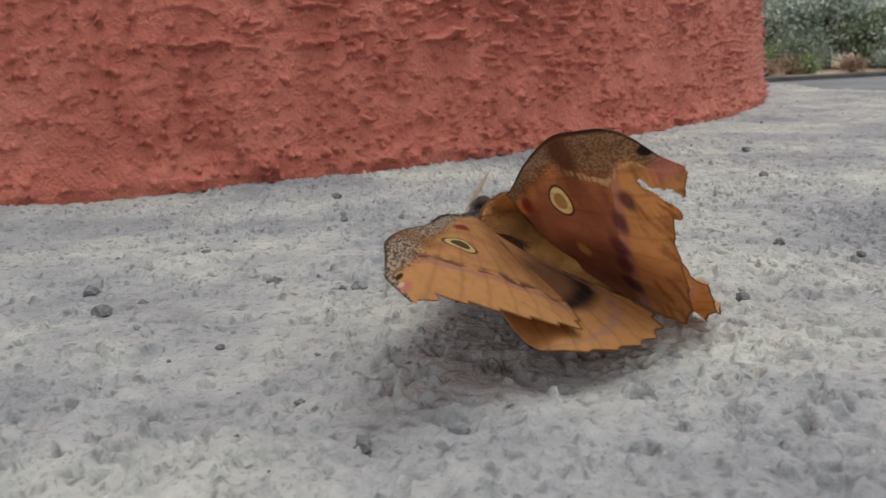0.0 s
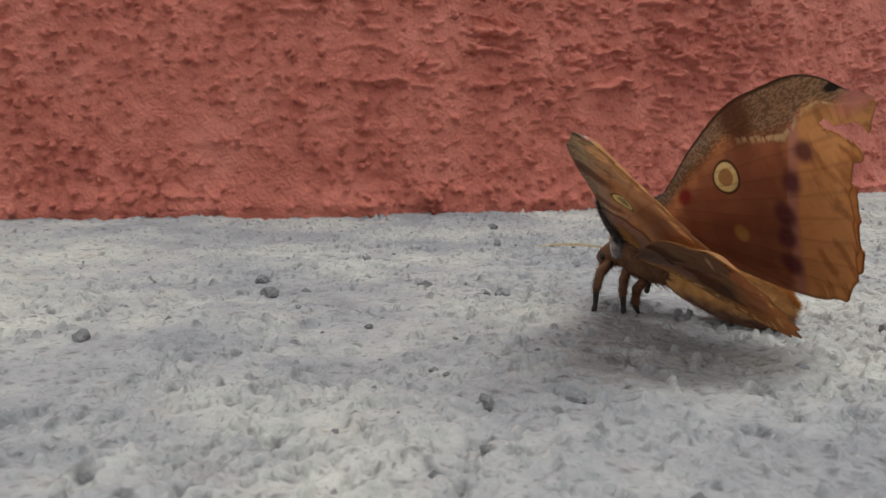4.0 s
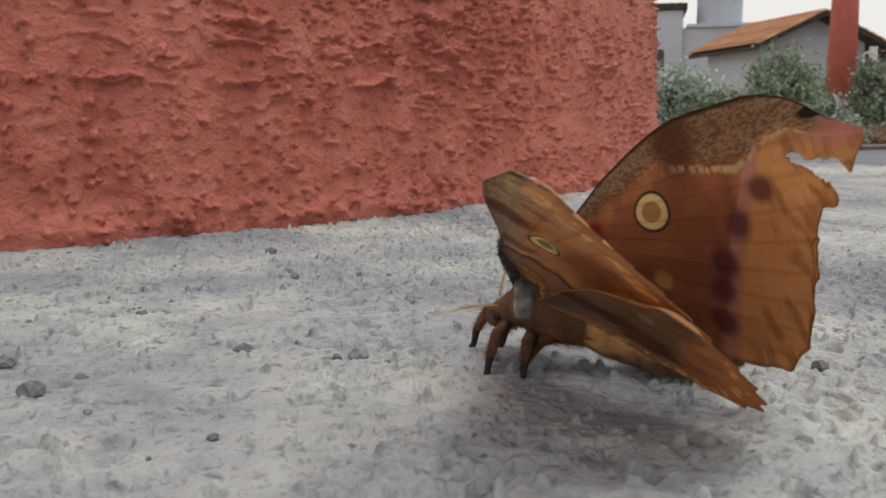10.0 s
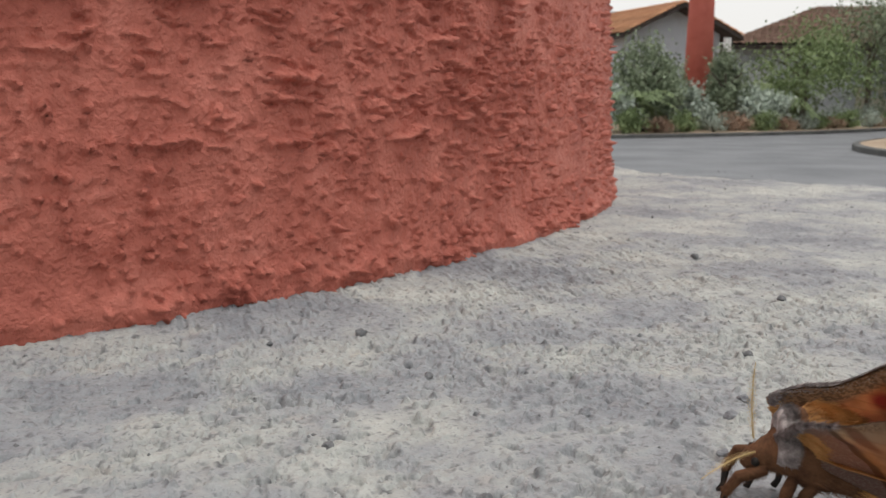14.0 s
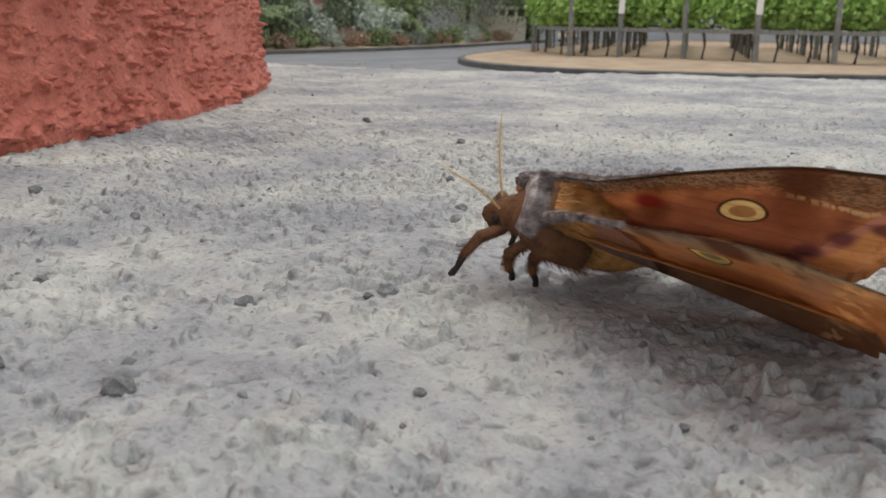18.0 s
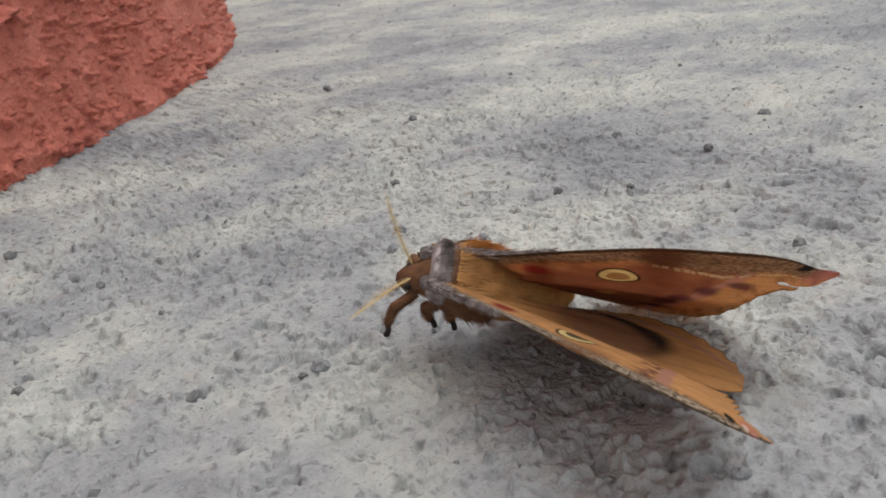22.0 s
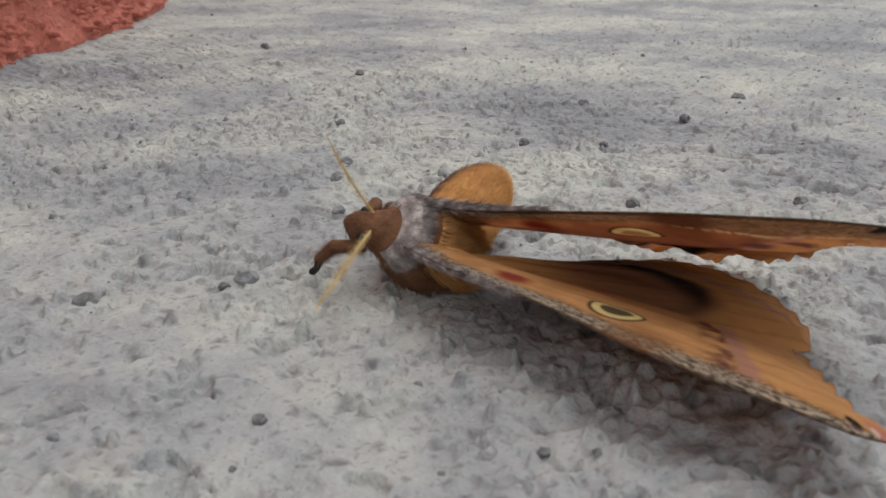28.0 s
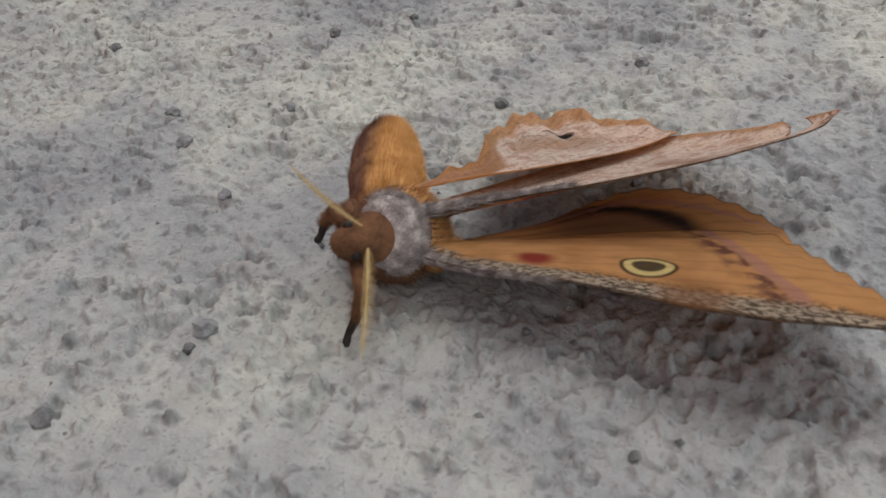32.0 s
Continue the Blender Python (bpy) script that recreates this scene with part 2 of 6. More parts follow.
def ledge_height(x, y):
    """Trowelled cement: broad waves, a fine tooth, steep little pits in patches, and grains standing proud."""
    wx, wy = x + 0.0010 * lattice(x, y, 0.0035, 41) + 0.0005 * lattice(x, y, 0.0013, 45), y + 0.0010 * lattice(x, y, 0.0035, 42) + 0.0005 * lattice(x, y, 0.0013, 46)
    h = 0.0013 * lattice(x, y, 0.040, 1) + 0.0005 * lattice(x, y, 0.013, 2)
    patchy = np.clip(0.95 + 0.8 * lattice(x, y, 0.030, 3) + 0.4 * lattice(x, y, 0.011, 13), 0.12, 1.5)
    h += 0.00030 * lattice(wx, wy, 0.0050, 4) + patchy * (0.00050 * lattice(wx + 0.1, wy, 0.0026, 5) + 0.00032 * lattice(wx, wy, 0.0014, 11))
    h -= 0.0007 * patchy * notch(lattice(wx, wy, 0.0024, 6), 0.42, 0.62)
    h -= 0.0012 * patchy * notch(lattice(wx, wy + 0.4, 0.0040, 16), 0.52, 0.68)
    h -= 0.0017 * notch(lattice(wx + 0.2, wy + 0.1, 0.0068, 26), 0.66, 0.76)
    h -= patchy * 1.2 * lumps(wx, wy + 0.9, 0.0042, 19, 0.34, 0.14, 0.26)
    h += 1.0 * lumps(wx, wy, 0.0125, 7, 0.34, 0.06, 0.125) + 1.5 * lumps(wx + 0.3, wy, 0.0062, 8, 0.40, 0.10, 0.19)
    h += 1.0 * patchy * lumps(wx + 0.05, wy + 0.2, 0.0027, 17, 0.40, 0.16, 0.30)
    return h


def steps(a, b, fine_a, fine_b, fine, coarse):
    """Places along an axis: fine between fine_a and fine_b, and wider steps outside."""
    out, p = [], fine_a
    d = fine
    while p > a:
        d = min(d * 1.026, coarse)
        p -= d
        out.append(max(p, a))
    out = out[::-1] + list(np.arange(fine_a, fine_b, fine))
    p, d = fine_b, fine
    while p < b:
        out.append(p)
        d = min(d * 1.026, coarse)
        p += d
    return np.array(out + [b])


def sheet(name, pts, nx, ny, mat, smooth=True):
    """A mesh from a grid of points, ny rows of nx."""
    me = bpy.data.meshes.new(name)
    idx = np.arange(nx * ny).reshape(ny, nx)
    quads = np.stack([idx[:-1, :-1], idx[:-1, 1:], idx[1:, 1:], idx[1:, :-1]], -1).reshape(-1, 4)
    me.vertices.add(len(pts))
    me.vertices.foreach_set("co", np.asarray(pts, np.float32).ravel())
    me.loops.add(quads.size)
    me.loops.foreach_set("vertex_index", quads.ravel().astype(np.int32))
    me.polygons.add(len(quads))
    me.polygons.foreach_set("loop_start", np.arange(0, quads.size, 4, dtype=np.int32))
    me.update(calc_edges=True)
    if smooth:
        me.shade_smooth()
    me.materials.append(mat)
    return new(name, me)


# ---- the ledge ----
EDGE_A, EDGE_B = (0.50, 0.95), (0.80, 0.51)  # two points of its outer edge


def edge_x(y):
    """The ledge's outer edge: straight, then close round the column."""
    line = EDGE_A[0] + (y - EDGE_A[1]) * (EDGE_B[0] - EDGE_A[0]) / (EDGE_B[1] - EDGE_A[1])
    round_ = -0.347 + np.sqrt(np.clip(0.893 ** 2 - (y - 1.1945) ** 2, 0, None))
    return np.where(y > 0.95, np.maximum(np.maximum(line, round_), 0.25), line)


xs, ys = steps(-1.3, 0.68, -0.08, 0.20, 0.00040, 0.0055), steps(-0.45, 2.2, 0.09, 0.34, 0.00040, 0.0060)
gx, gy = np.meshgrid(xs, ys)
gx = np.where(gx > 0.2, 0.2 + (gx - 0.2) / 0.48 * (edge_x(gy) - 0.2), gx)
gz = ledge_height(gx, gy)
ledge = tagged(new("ledge"), "rough grey cement ledge round the red column", "ledge", kind="structure")
top = sheet("top", np.stack([gx, gy, gz], -1).reshape(-1, 3), len(xs), len(ys), CONCRETE)
top.parent = ledge
bm = bmesh.new()
ring = [(-1.3, -0.45)] + [(float(edge_x(np.array(y))), float(y)) for y in np.linspace(-0.45, 2.2, 41)] + [(-1.3, 2.2)]
lo = [bm.verts.new((x, y, -1.0)) for x, y in ring]
hi = [bm.verts.new((x, y, -0.004)) for x, y in ring]
for k in range(len(ring)):
    j = (k + 1) % len(ring)
    bm.faces.new((lo[k], lo[j], hi[j], hi[k]))
bm.faces.new(hi)
part("side", bm, CONCRETE, ledge)

# ---- the round red column ----
COL_X, COL_Y, COL_R, BATTER = -0.347, 1.1945, 0.8234, 0.0736


def stucco_relief(a, z):
    """Plaster thrown on and dragged level: a is the way along the wall, z the height."""
    drag = np.clip((z - 0.034) / 0.03, 0, 1) * np.clip(0.62 + 1.4 * lattice(a, z, 0.070, 20), 0, 1)
    wa, wz = a + 0.0018 * lattice(a, z, 0.006, 43) + 0.0007 * lattice(a, z, 0.002, 47), z + 0.0018 * lattice(a, z, 0.006, 44) + 0.0007 * lattice(a, z, 0.002, 48)
    grainy = np.clip(0.75 + 0.9 * lattice(a, z, 0.045, 24), 0.3, 1.4)
    h = 0.0018 * lattice(a, z, 0.06, 21) + 0.0005 * lattice(wa, wz, 0.013, 22)
    h += grainy * (0.0008 * lattice(wa, wz, 0.0052, 23) + 0.00060 * lattice(wa, wz, 0.0027, 33))
    # long torn drags with a sharp lower lip
    for k, (cell, stretch) in enumerate(((0.0085, 0.16), (0.0065, 0.24), (0.0050, 0.20))):
        bend = z + 0.0026 * lattice(a, z, 0.011, 26 + k) + 0.0010 * lattice(a, z, 0.003, 36 + k)
        h += 3.0 * drag * lumps((a + 0.31 * k) * stretch, bend, cell, 46 + k, 0.55, 0.10, 0.26)
        h -= 2.6 * drag * lumps((a + 0.17 * k + 0.5) * stretch * 1.3, bend + 0.003, cell * 0.8, 56 + k, 0.34, 0.08, 0.20)
    h += 2.4 * lumps(wa, wz, 0.017, 28, 0.48, 0.06, 0.14) + 2.6 * grainy * lumps(wa + 0.5, wz, 0.0098, 29, 0.55, 0.09, 0.19)
    h += 2.6 * grainy * lumps(wa + 0.2, wz + 0.1, 0.0060, 30, 0.52, 0.13, 0.25)
    h += 0.004 * np.clip(1 - np.abs(z - 0.004 - 0.003 * lattice(a, a * 0, 0.03, 31) - 0.0015 * lattice(a, a * 0, 0.007, 35)) / 0.012, 0, 1) * (0.6 + 0.4 * lattice(a, z, 0.01, 32))
    return h


arc = steps(0.0, 2 * math.pi * 0.999 * COL_R, 0.36, 1.24, 0.0008, 0.03)
lift = steps(-0.03, 2.4, -0.006, 0.20, 0.0008, 0.05)
ga, gz = np.meshgrid(arc, lift)
ang = ga / COL_R - math.radians(125)
rad = COL_R - BATTER * gz + stucco_relief(ga, gz)
column = sheet("column", np.stack([COL_X + rad * np.cos(ang), COL_Y + rad * np.sin(ang), gz], -1).reshape(-1, 3), len(arc), len(lift), STUCCO)
tagged(column, "round brick-red column of rough painted stucco", "column", kind="structure")

bm = bmesh.new()
bmesh.ops.create_circle(bm, cap_ends=True, segments=64, radius=COL_R - BATTER * 2.4)
head = part("top", bm, STUCCO, column)
head.location = (COL_X, COL_Y, 2.399)

# ---- stones set in the cement ----
def stone(x, y, r, mat, seed, flat=0.8, sink=0.3):
    r *= 0.95
    rng = random.Random(seed)
    bm = bmesh.new()
    bmesh.ops.create_icosphere(bm, subdivisions=2, radius=r)
    for v in bm.verts:
        v.co *= 1 + 0.45 * noise.noise(v.co / r * 1.3 + Vector((seed, 0, 0))) + 0.25 * noise.noise(v.co / r * 3.5 + Vector((0, seed, 0)))
        v.co.z *= flat
    ob = part("stone", bm, mat, smooth=False)
    z = float(ledge_height(np.array([x]), np.array([y]))[0])
    ob.matrix_world = pose(x, y, z + r * flat * sink, 0, 0, rng.uniform(0, 360))
    return ob


DARK_STONE = noisy("dark_stone", [(0.3, (0.10, 0.102, 0.108)), (0.7, (0.23, 0.235, 0.24))], 400, 0.9, 0.6, 5, 0.0003)
GREY_STONE = noisy("grey_stone", [(0.3, (0.16, 0.165, 0.18)), (0.7, (0.30, 0.31, 0.32))], 400, 0.9, 0.6, 5, 0.0003)
STONES = [(0.0027, 0.2516, 0.0024, 1), (0.0248, 0.2364, 0.0021, 0), (0.0207, 0.2373, 0.0011, 1), (-0.0342, 0.2274, 0.0026, 1), (-0.0208, 0.2885, 0.0018, 1), (0.0457, 0.2857, 0.0016, 0), (0.0819, 0.1730, 0.0017, 0), (0.2023, 0.2777, 0.0021, 1), (0.2489, 0.2423, 0.0028, 1), (0.1750, 0.3033, 0.0016, 1), (0.1979, 0.2381, 0.0018, 1), (0.1879, 0.3733, 0.0019, 1), (0.0915, 0.2803, 0.0018, 0), (0.0987, 0.2540, 0.0015, 0), (0.0796, 0.2707, 0.0019, 0), (0.1329, 0.1778, 0.0019, 1), (0.1090, 0.2064, 0.0016, 1), (0.0257, 0.1449, 0.0015, 1), (0.0619, 0.2518, 0.0015, 0), (-0.0436, 0.2505, 0.0022, 1), (0.0402, 0.1465, 0.0018, 0), (-0.0575, 0.1753, 0.002, 1), (0.0192, 0.3284, 0.0014, 1), (-0.0440, 0.3390, 0.0018, 1), (0.0150, 0.3820, 0.0022, 1), (-0.0120, 0.1920, 0.0005, 1), (0.0050, 0.1290, 0.0006, 1), (0.0270, 0.1240, 0.0009, 1), (-0.0230, 0.2130, 0.0008, 0), (-0.0030, 0.1980, 0.001, 1), (0.0150, 0.1660, 0.0009, 1), (0.2250, 0.4780, 0.0023, 1), (0.0350, 0.1850, 0.0008, 1), (0.1420, 0.2600, 0.0017, 1), (0.1230, 0.3160, 0.0019, 1), (0.1560, 0.2420, 0.0013, 1), (0.0700, 0.3420, 0.0015, 1)]
for k, (x, y, r, dark) in enumerate(STONES):
    tagged(stone(x, y, r, DARK_STONE if dark else GREY_STONE, k + 1), "small dark stone stuck in the grey cement" if dark else "small grey stone stuck in the grey cement", "stone", group="stones in the ledge")
rng = np.random.RandomState(5)
verts, faces = [], []
for k in range(1500):
    x, y = rng.uniform(-0.2, 0.62), rng.uniform(0.02, 0.95)
    if math.hypot(x - COL_X, y - COL_Y) < COL_R + 0.01:
        continue
    r = rng.choice([0.0005, 0.0008, 0.0013], p=[0.65, 0.31, 0.04])
    z = float(ledge_height(np.array([x]), np.array([y]))[0])
    b = len(verts)
    for dx, dy, dz in ((1, 0, 0), (0, 1, 0), (-1, 0, 0), (0, -1, 0), (0, 0, 0.8), (0, 0, -0.8)):
        j = rng.uniform(0.6, 1.3)
        verts.append((x + dx * r * j, y + dy * r * j, z + dz * r * j))
    faces += [(b + p, b + (p + 1) % 4, b + 4) for p in range(4)] + [(b + (p + 1) % 4, b + p, b + 5) for p in range(4)]
tagged(mesh_of("grit", verts, faces, DARK_STONE, smooth=False), "dark grit scattered in the grey cement", "grit", kind="stuff")

# ---- the ground beyond ----
g = sheet("ground", [(x, y, GROUND) for y in (-400, -40, 0, 40, 400) for x in (-400, -40, 0, 40, 400)], 5, 5, ASPHALT)
tagged(g, "grey asphalt drive running to the horizon", "ground", kind="structure")


def patch(name, outline, height, kerb_width, soil, label):
    """A raised bed with a kerb along its outline."""
    base = tagged(new(name), label, "planting bed", kind="structure")
    n = len(outline)
    cx, cy = sum(p[0] for p in outline) / n, sum(p[1] for p in outline) / n
    bm = bmesh.new()
    rings = []
    for k, z in ((0, GROUND), (0, GROUND + height - 0.02), (0.25, GROUND + height), (1, GROUND + height)):
        ring = []
        for x, y in outline:
            d = Vector((cx - x, cy - y, 0)).normalized() * kerb_width * k
            ring.append(bm.verts.new((x + d.x, y + d.y, z)))
        rings.append(ring)
    for a, b in zip(rings, rings[1:]):
        for i in range(n):
            bm.faces.new((a[i], a[(i + 1) % n], b[(i + 1) % n], b[i]))
    part("kerb", bm, KERB, base)
    bm = bmesh.new()
    bm.faces.new([bm.verts.new((x + (cx - x) * 0.004, y + (cy - y) * 0.004, GROUND + height - 0.008)) for x, y in outline])
    part("soil", bm, soil, base)
    return base


def rounded(points, rounds=3):
    for _ in range(rounds):
        points = [q for a, b in zip(points, points[1:] + points[:1]) for q in ((0.75 * a[0] + 0.25 * b[0], 0.75 * a[1] + 0.25 * b[1]), (0.25 * a[0] + 0.75 * b[0], 0.25 * a[1] + 0.75 * b[1]))]
    return points


patch("planting_bed", rounded([(-30, 16), (15, 22.3), (21.7, 23.4), (26.5, 25.2), (37, 29.6), (60, 39), (60, 60), (-30, 60)], 2), 0.12, 0.15, SOIL, "long planting bed of pale mulch with a dark kerb")
patch("vineyard_island", rounded([(18.6, 18.2), (14.6, 14.2), (14.6, 9.8), (19, 5.6), (30, -4), (60, -4), (60, 31), (33, 24)], 3), 0.14, 0.18, SOIL, "straw-coloured island with a dark kerb")


# ---- plants ----
def leaves_mesh(count, spread, size, seed, droop=0.0, hollow=0.55):
    """Many small bent leaves in a crown of the given half sizes, in uneven clumps."""
    rng = np.random.RandomState(seed)
    hubs = rng.normal(0, 1, (14, 3))
    hubs = hubs / np.linalg.norm(hubs, axis=1)[:, None] * rng.uniform(hollow * 0.6, 0.85, (14, 1))
    c = hubs[rng.randint(0, 14, count)] + rng.normal(0, 0.24, (count, 3))
    c = c * spread
    d = rng.normal(0, 1, (count, 3))
    d[:, 2] -= droop
    d /= np.linalg.norm(d, axis=1)[:, None]
    w = np.cross(d, rng.normal(0, 1, (count, 3)))
    w /= np.linalg.norm(w, axis=1)[:, None]
    s = size * rng.uniform(0.6, 1.4, (count, 1))
    v = np.stack([c, c + d * s * 0.5 + w * s * 0.28, c + d * s, c + d * s * 0.5 - w * s * 0.28], 1).reshape(-1, 3)
    return v, [(4 * k, 4 * k + 1, 4 * k + 2, 4 * k + 3) for k in range(count)]


def leaf_material(name, a, b):
    m = noisy(name, [(0.3, a), (0.7, b)], 2.0, 0.75, 0, random_tint=0.18)
    m.node_tree.nodes["Principled BSDF"].inputs["Transmission Weight"].default_value = 0.0
    return m


GREEN = leaf_material("green_leaves", (0.13, 0.18, 0.08), (0.27, 0.34, 0.16))
SAGE = leaf_material("sage_leaves", (0.28, 0.33, 0.28), (0.46, 0.51, 0.44))
OLIVE = leaf_material("olive_leaves", (0.15, 0.19, 0.12), (0.31, 0.36, 0.24))
RUST = leaf_material("rusty_leaves", (0.26, 0.17, 0.12), (0.44, 0.31, 0.23))
VINE = leaf_material("vine_leaves", (0.16, 0.30, 0.06), (0.38, 0.55, 0.16))
BARK = noisy("bark", [(0.3, (0.05, 0.04, 0.03)), (0.7, (0.13, 0.11, 0.09))], 6, 0.95, 0.6, 8, 0.01)


def tube(points, radii, segs=8, bm=None):
    bm = bm or bmesh.new()
    rings = []
    for k, p in enumerate(points):
        p = Vector(p)
        a, b = Vector(points[max(k - 1, 0)]), Vector(points[min(k + 1, len(points) - 1)])
        q = (b - a).to_track_quat("Z", "Y")
        rings.append([bm.verts.new(p + q @ Vector((radii[k] * math.cos(t), radii[k] * math.sin(t), 0))) for t in [2 * math.pi * i / segs for i in range(segs)]])
    for a, b in zip(rings, rings[1:]):
        for i in range(segs):
            bm.faces.new((a[i], a[(i + 1) % segs], b[(i + 1) % segs], b[i]))
    bm.faces.new(rings[0][::-1])
    bm.faces.new(rings[-1])
    return bm


def shrub(mat, seed, half, leaf, label, count=1500):
    ob = tagged(new("shrub"), label, "shrub", group="shrubs of the planting bed")
    v, f = leaves_mesh(count, np.array(half), leaf, seed)
    v[:, 2] += half[2]
    mesh_of("foliage", v, f, mat, ob, smooth=False)
    rng = random.Random(seed)
    bm = bmesh.new()
    for k in range(4):
        a = rng.uniform(0, 6.28)
        tube([(0, 0, 0), (0.2 * half[0] * math.cos(a), 0.2 * half[0] * math.sin(a), half[2] * 0.6), (0.5 * half[0] * math.cos(a), 0.5 * half[0] * math.sin(a), half[2] * 1.3)], [0.03, 0.02, 0.008], 5, bm)
    part("stems", bm, BARK, ob)
    return ob


def tree(x, y, height, half, mat, seed, label, droop=0.6):
    ob = tagged(new("tree"), label, "tree")
    ob.location = (x, y, GROUND + 0.1)
    rng = random.Random(seed)
    trunk = part("trunk", tube([(0, 0, 0), (0.05, 0.02, height * 0.3), (-0.05, 0.05, height * 0.62)], [0.16, 0.12, 0.08], 8), BARK, ob)
    for k in range(6):
        a = k * 1.05 + rng.uniform(-0.3, 0.3)
        z0 = height * rng.uniform(0.3, 0.58)
        part("limb", tube([(0, 0, z0), (half[0] * 0.35 * math.cos(a), half[1] * 0.35 * math.sin(a), z0 + height * 0.16), (half[0] * 0.75 * math.cos(a), half[1] * 0.75 * math.sin(a), z0 + height * 0.27)], [0.06, 0.04, 0.015], 6), BARK, ob)
    v, f = leaves_mesh(6500, np.array(half), 0.13, seed, droop, 0.8)
    v[:, 2] += height - half[2] * 0.95
    mesh_of("crown", v, f, mat, ob, smooth=False)
    return ob


def at(bearing, distance, z=GROUND):
    b = math.radians(bearing)
    return Vector((distance * math.sin(b), distance * math.cos(b), z))


kinds = [shrub(SAGE, 1, (0.62, 0.62, 0.42), 0.07, "rounded grey-green shrub in the planting bed"), shrub(GREEN, 2, (0.55, 0.55, 0.30), 0.08, "low dark green shrub in the planting bed"),
         shrub(RUST, 3, (0.5, 0.5, 0.27), 0.07, "low rusty brown shrub in the planting bed"), shrub(OLIVE, 4, (0.9, 0.9, 0.5), 0.09, "tall olive-green bush in the planting bed", 2600)]


def kerb_y(x):
    """The bed's front edge."""
    pts = ((-30, 16), (15, 22.3), (21.7, 23.5), (26.5, 25.3), (37, 29.6), (60, 39))
    for (x0, y0), (x1, y1) in zip(pts, pts[1:]):
        if x <= x1:
            return y0 + (y1 - y0) * (x - x0) / (x1 - x0)
    return 39.0


rng = random.Random(11)
spots = []
for k in range(34):  # front row along the kerb
    f = k / 33
    sx = -2 + 40 * f
    spots.append((sx, kerb_y(sx) + 0.75 + rng.uniform(-0.1, 0.35), [1, 0, 2, 1, 2, 0, 1, 2][k % 8], rng.uniform(0.75, 1.15)))
for k in range(22):  # second row, taller
    f = k / 21
    sx = 42 * f + rng.uniform(-0.7, 0.7)
    spots.append((sx, kerb_y(sx) + 2.4 + rng.uniform(-0.3, 0.6), [0, 3, 0, 0, 3, 1][k % 6], rng.uniform(0.9, 1.3)))
for x, y, kind, s in spots:
    m = pose(x, y, GROUND + 0.09, 0, 0, rng.uniform(0, 360))
    copy_thing(kinds[kind], m).scale = (s, s, s * rng.uniform(0.85, 1.1))
for o, p in zip(kinds, ((7, 23.2), (9, 22.6), (11, 22.9), (12, 25))):
    o.matrix_world = pose(p[0], p[1], GROUND + 0.09)

for b, d, h, half, mat, seed, label in (
        (27.5, 29.5, 2.3, (1.7, 1.7, 0.9), SAGE, 21, "dense grey-green bushy tree before the grey house"), (29.8, 29.0, 1.7, (1.2, 1.2, 0.7), OLIVE, 22, "olive-green bushy tree before the grey house"),
        (34.0, 30.0, 2.7, (1.15, 1.15, 1.2), OLIVE, 23, "green upright tree before the grey house"), (38.6, 33.0, 2.5, (0.75, 0.75, 1.0), OLIVE, 24, "slim olive tree beside the red chimney"),
        (43.0, 36.5, 3.7, (2.1, 2.1, 1.7), GREEN, 25, "broad green tree with drooping leaves"), (46.4, 43, 5.6, (2.0, 2.0, 2.5), OLIVE, 26, "tall grey-green weeping tree"),
        (49.4, 47, 6.6, (2.6, 2.6, 2.9), OLIVE, 27, "tall olive-green weeping tree"), (52.8, 55, 8.0, (3.4, 3.4, 3.4), OLIVE, 28, "tall olive-green tree behind the vines"),
        (24.0, 31, 2.2, (2.0, 2.0, 0.9), OLIVE, 29, "olive-green tree before the grey building"), (20.5, 31, 2.6, (2.2, 2.2, 1.0), GREEN, 30, "green tree before the grey building"),
        (49.9, 45, 2.6, (1.35, 1.35, 1.15), GREEN, 31, "round green bush by the road"), (36.4, 31.5, 1.5, (0.9, 0.9, 0.6), SAGE, 32, "pale sage bush below the red chimney"),
        (31.6, 28.5, 1.3, (0.9, 0.9, 0.5), SAGE, 33, "pale sage bush in the mulch"), (40.8, 33.5, 1.4, (0.9, 0.9, 0.55), SAGE, 34, "pale sage bush beside the slim tree"),
        (57.2, 47, 3.6, (1.6, 1.6, 0.8), RUST, 35, "flowering bush with faded pink heads")):
    p = at(b, d)
    tree(p.x, p.y, h, half, mat, seed, label)


def palm(x, y, height, seed):
    ob = tagged(new("palm"), "young palm with arching green fronds", "palm", group="young palms")
    ob.location = (x, y, GROUND + 0.1)
    part("trunk", tube([(0, 0, 0), (0, 0, height)], [0.16, 0.12], 8), BARK, ob)
    rng = random.Random(seed)
    for k in range(16):
        a, lift = k * 2.4, rng.uniform(0.2, 1.1)
        bm = bmesh.new()
        pts = [Vector((math.cos(a) * r, math.sin(a) * r, height + lift * r - 0.55 * r * r)) for r in (0.05, 0.4, 0.8, 1.15, 1.4)]
        side = Vector((-math.sin(a), math.cos(a), 0))
        for p, q in zip(pts, pts[1:]):
            for n in range(5):
                c = p.lerp(q, n / 5)
                for s in (-1, 1):
                    t = c + side * s * 0.3 + (q - p).normalized() * 0.14 - Vector((0, 0, 0.1))
                    v = [bm.verts.new(c), bm.verts.new(c + (q - p) * 0.12), bm.verts.new(t)]
                    bm.faces.new(v)
        part("frond", bm, GREEN, ob)
    return ob


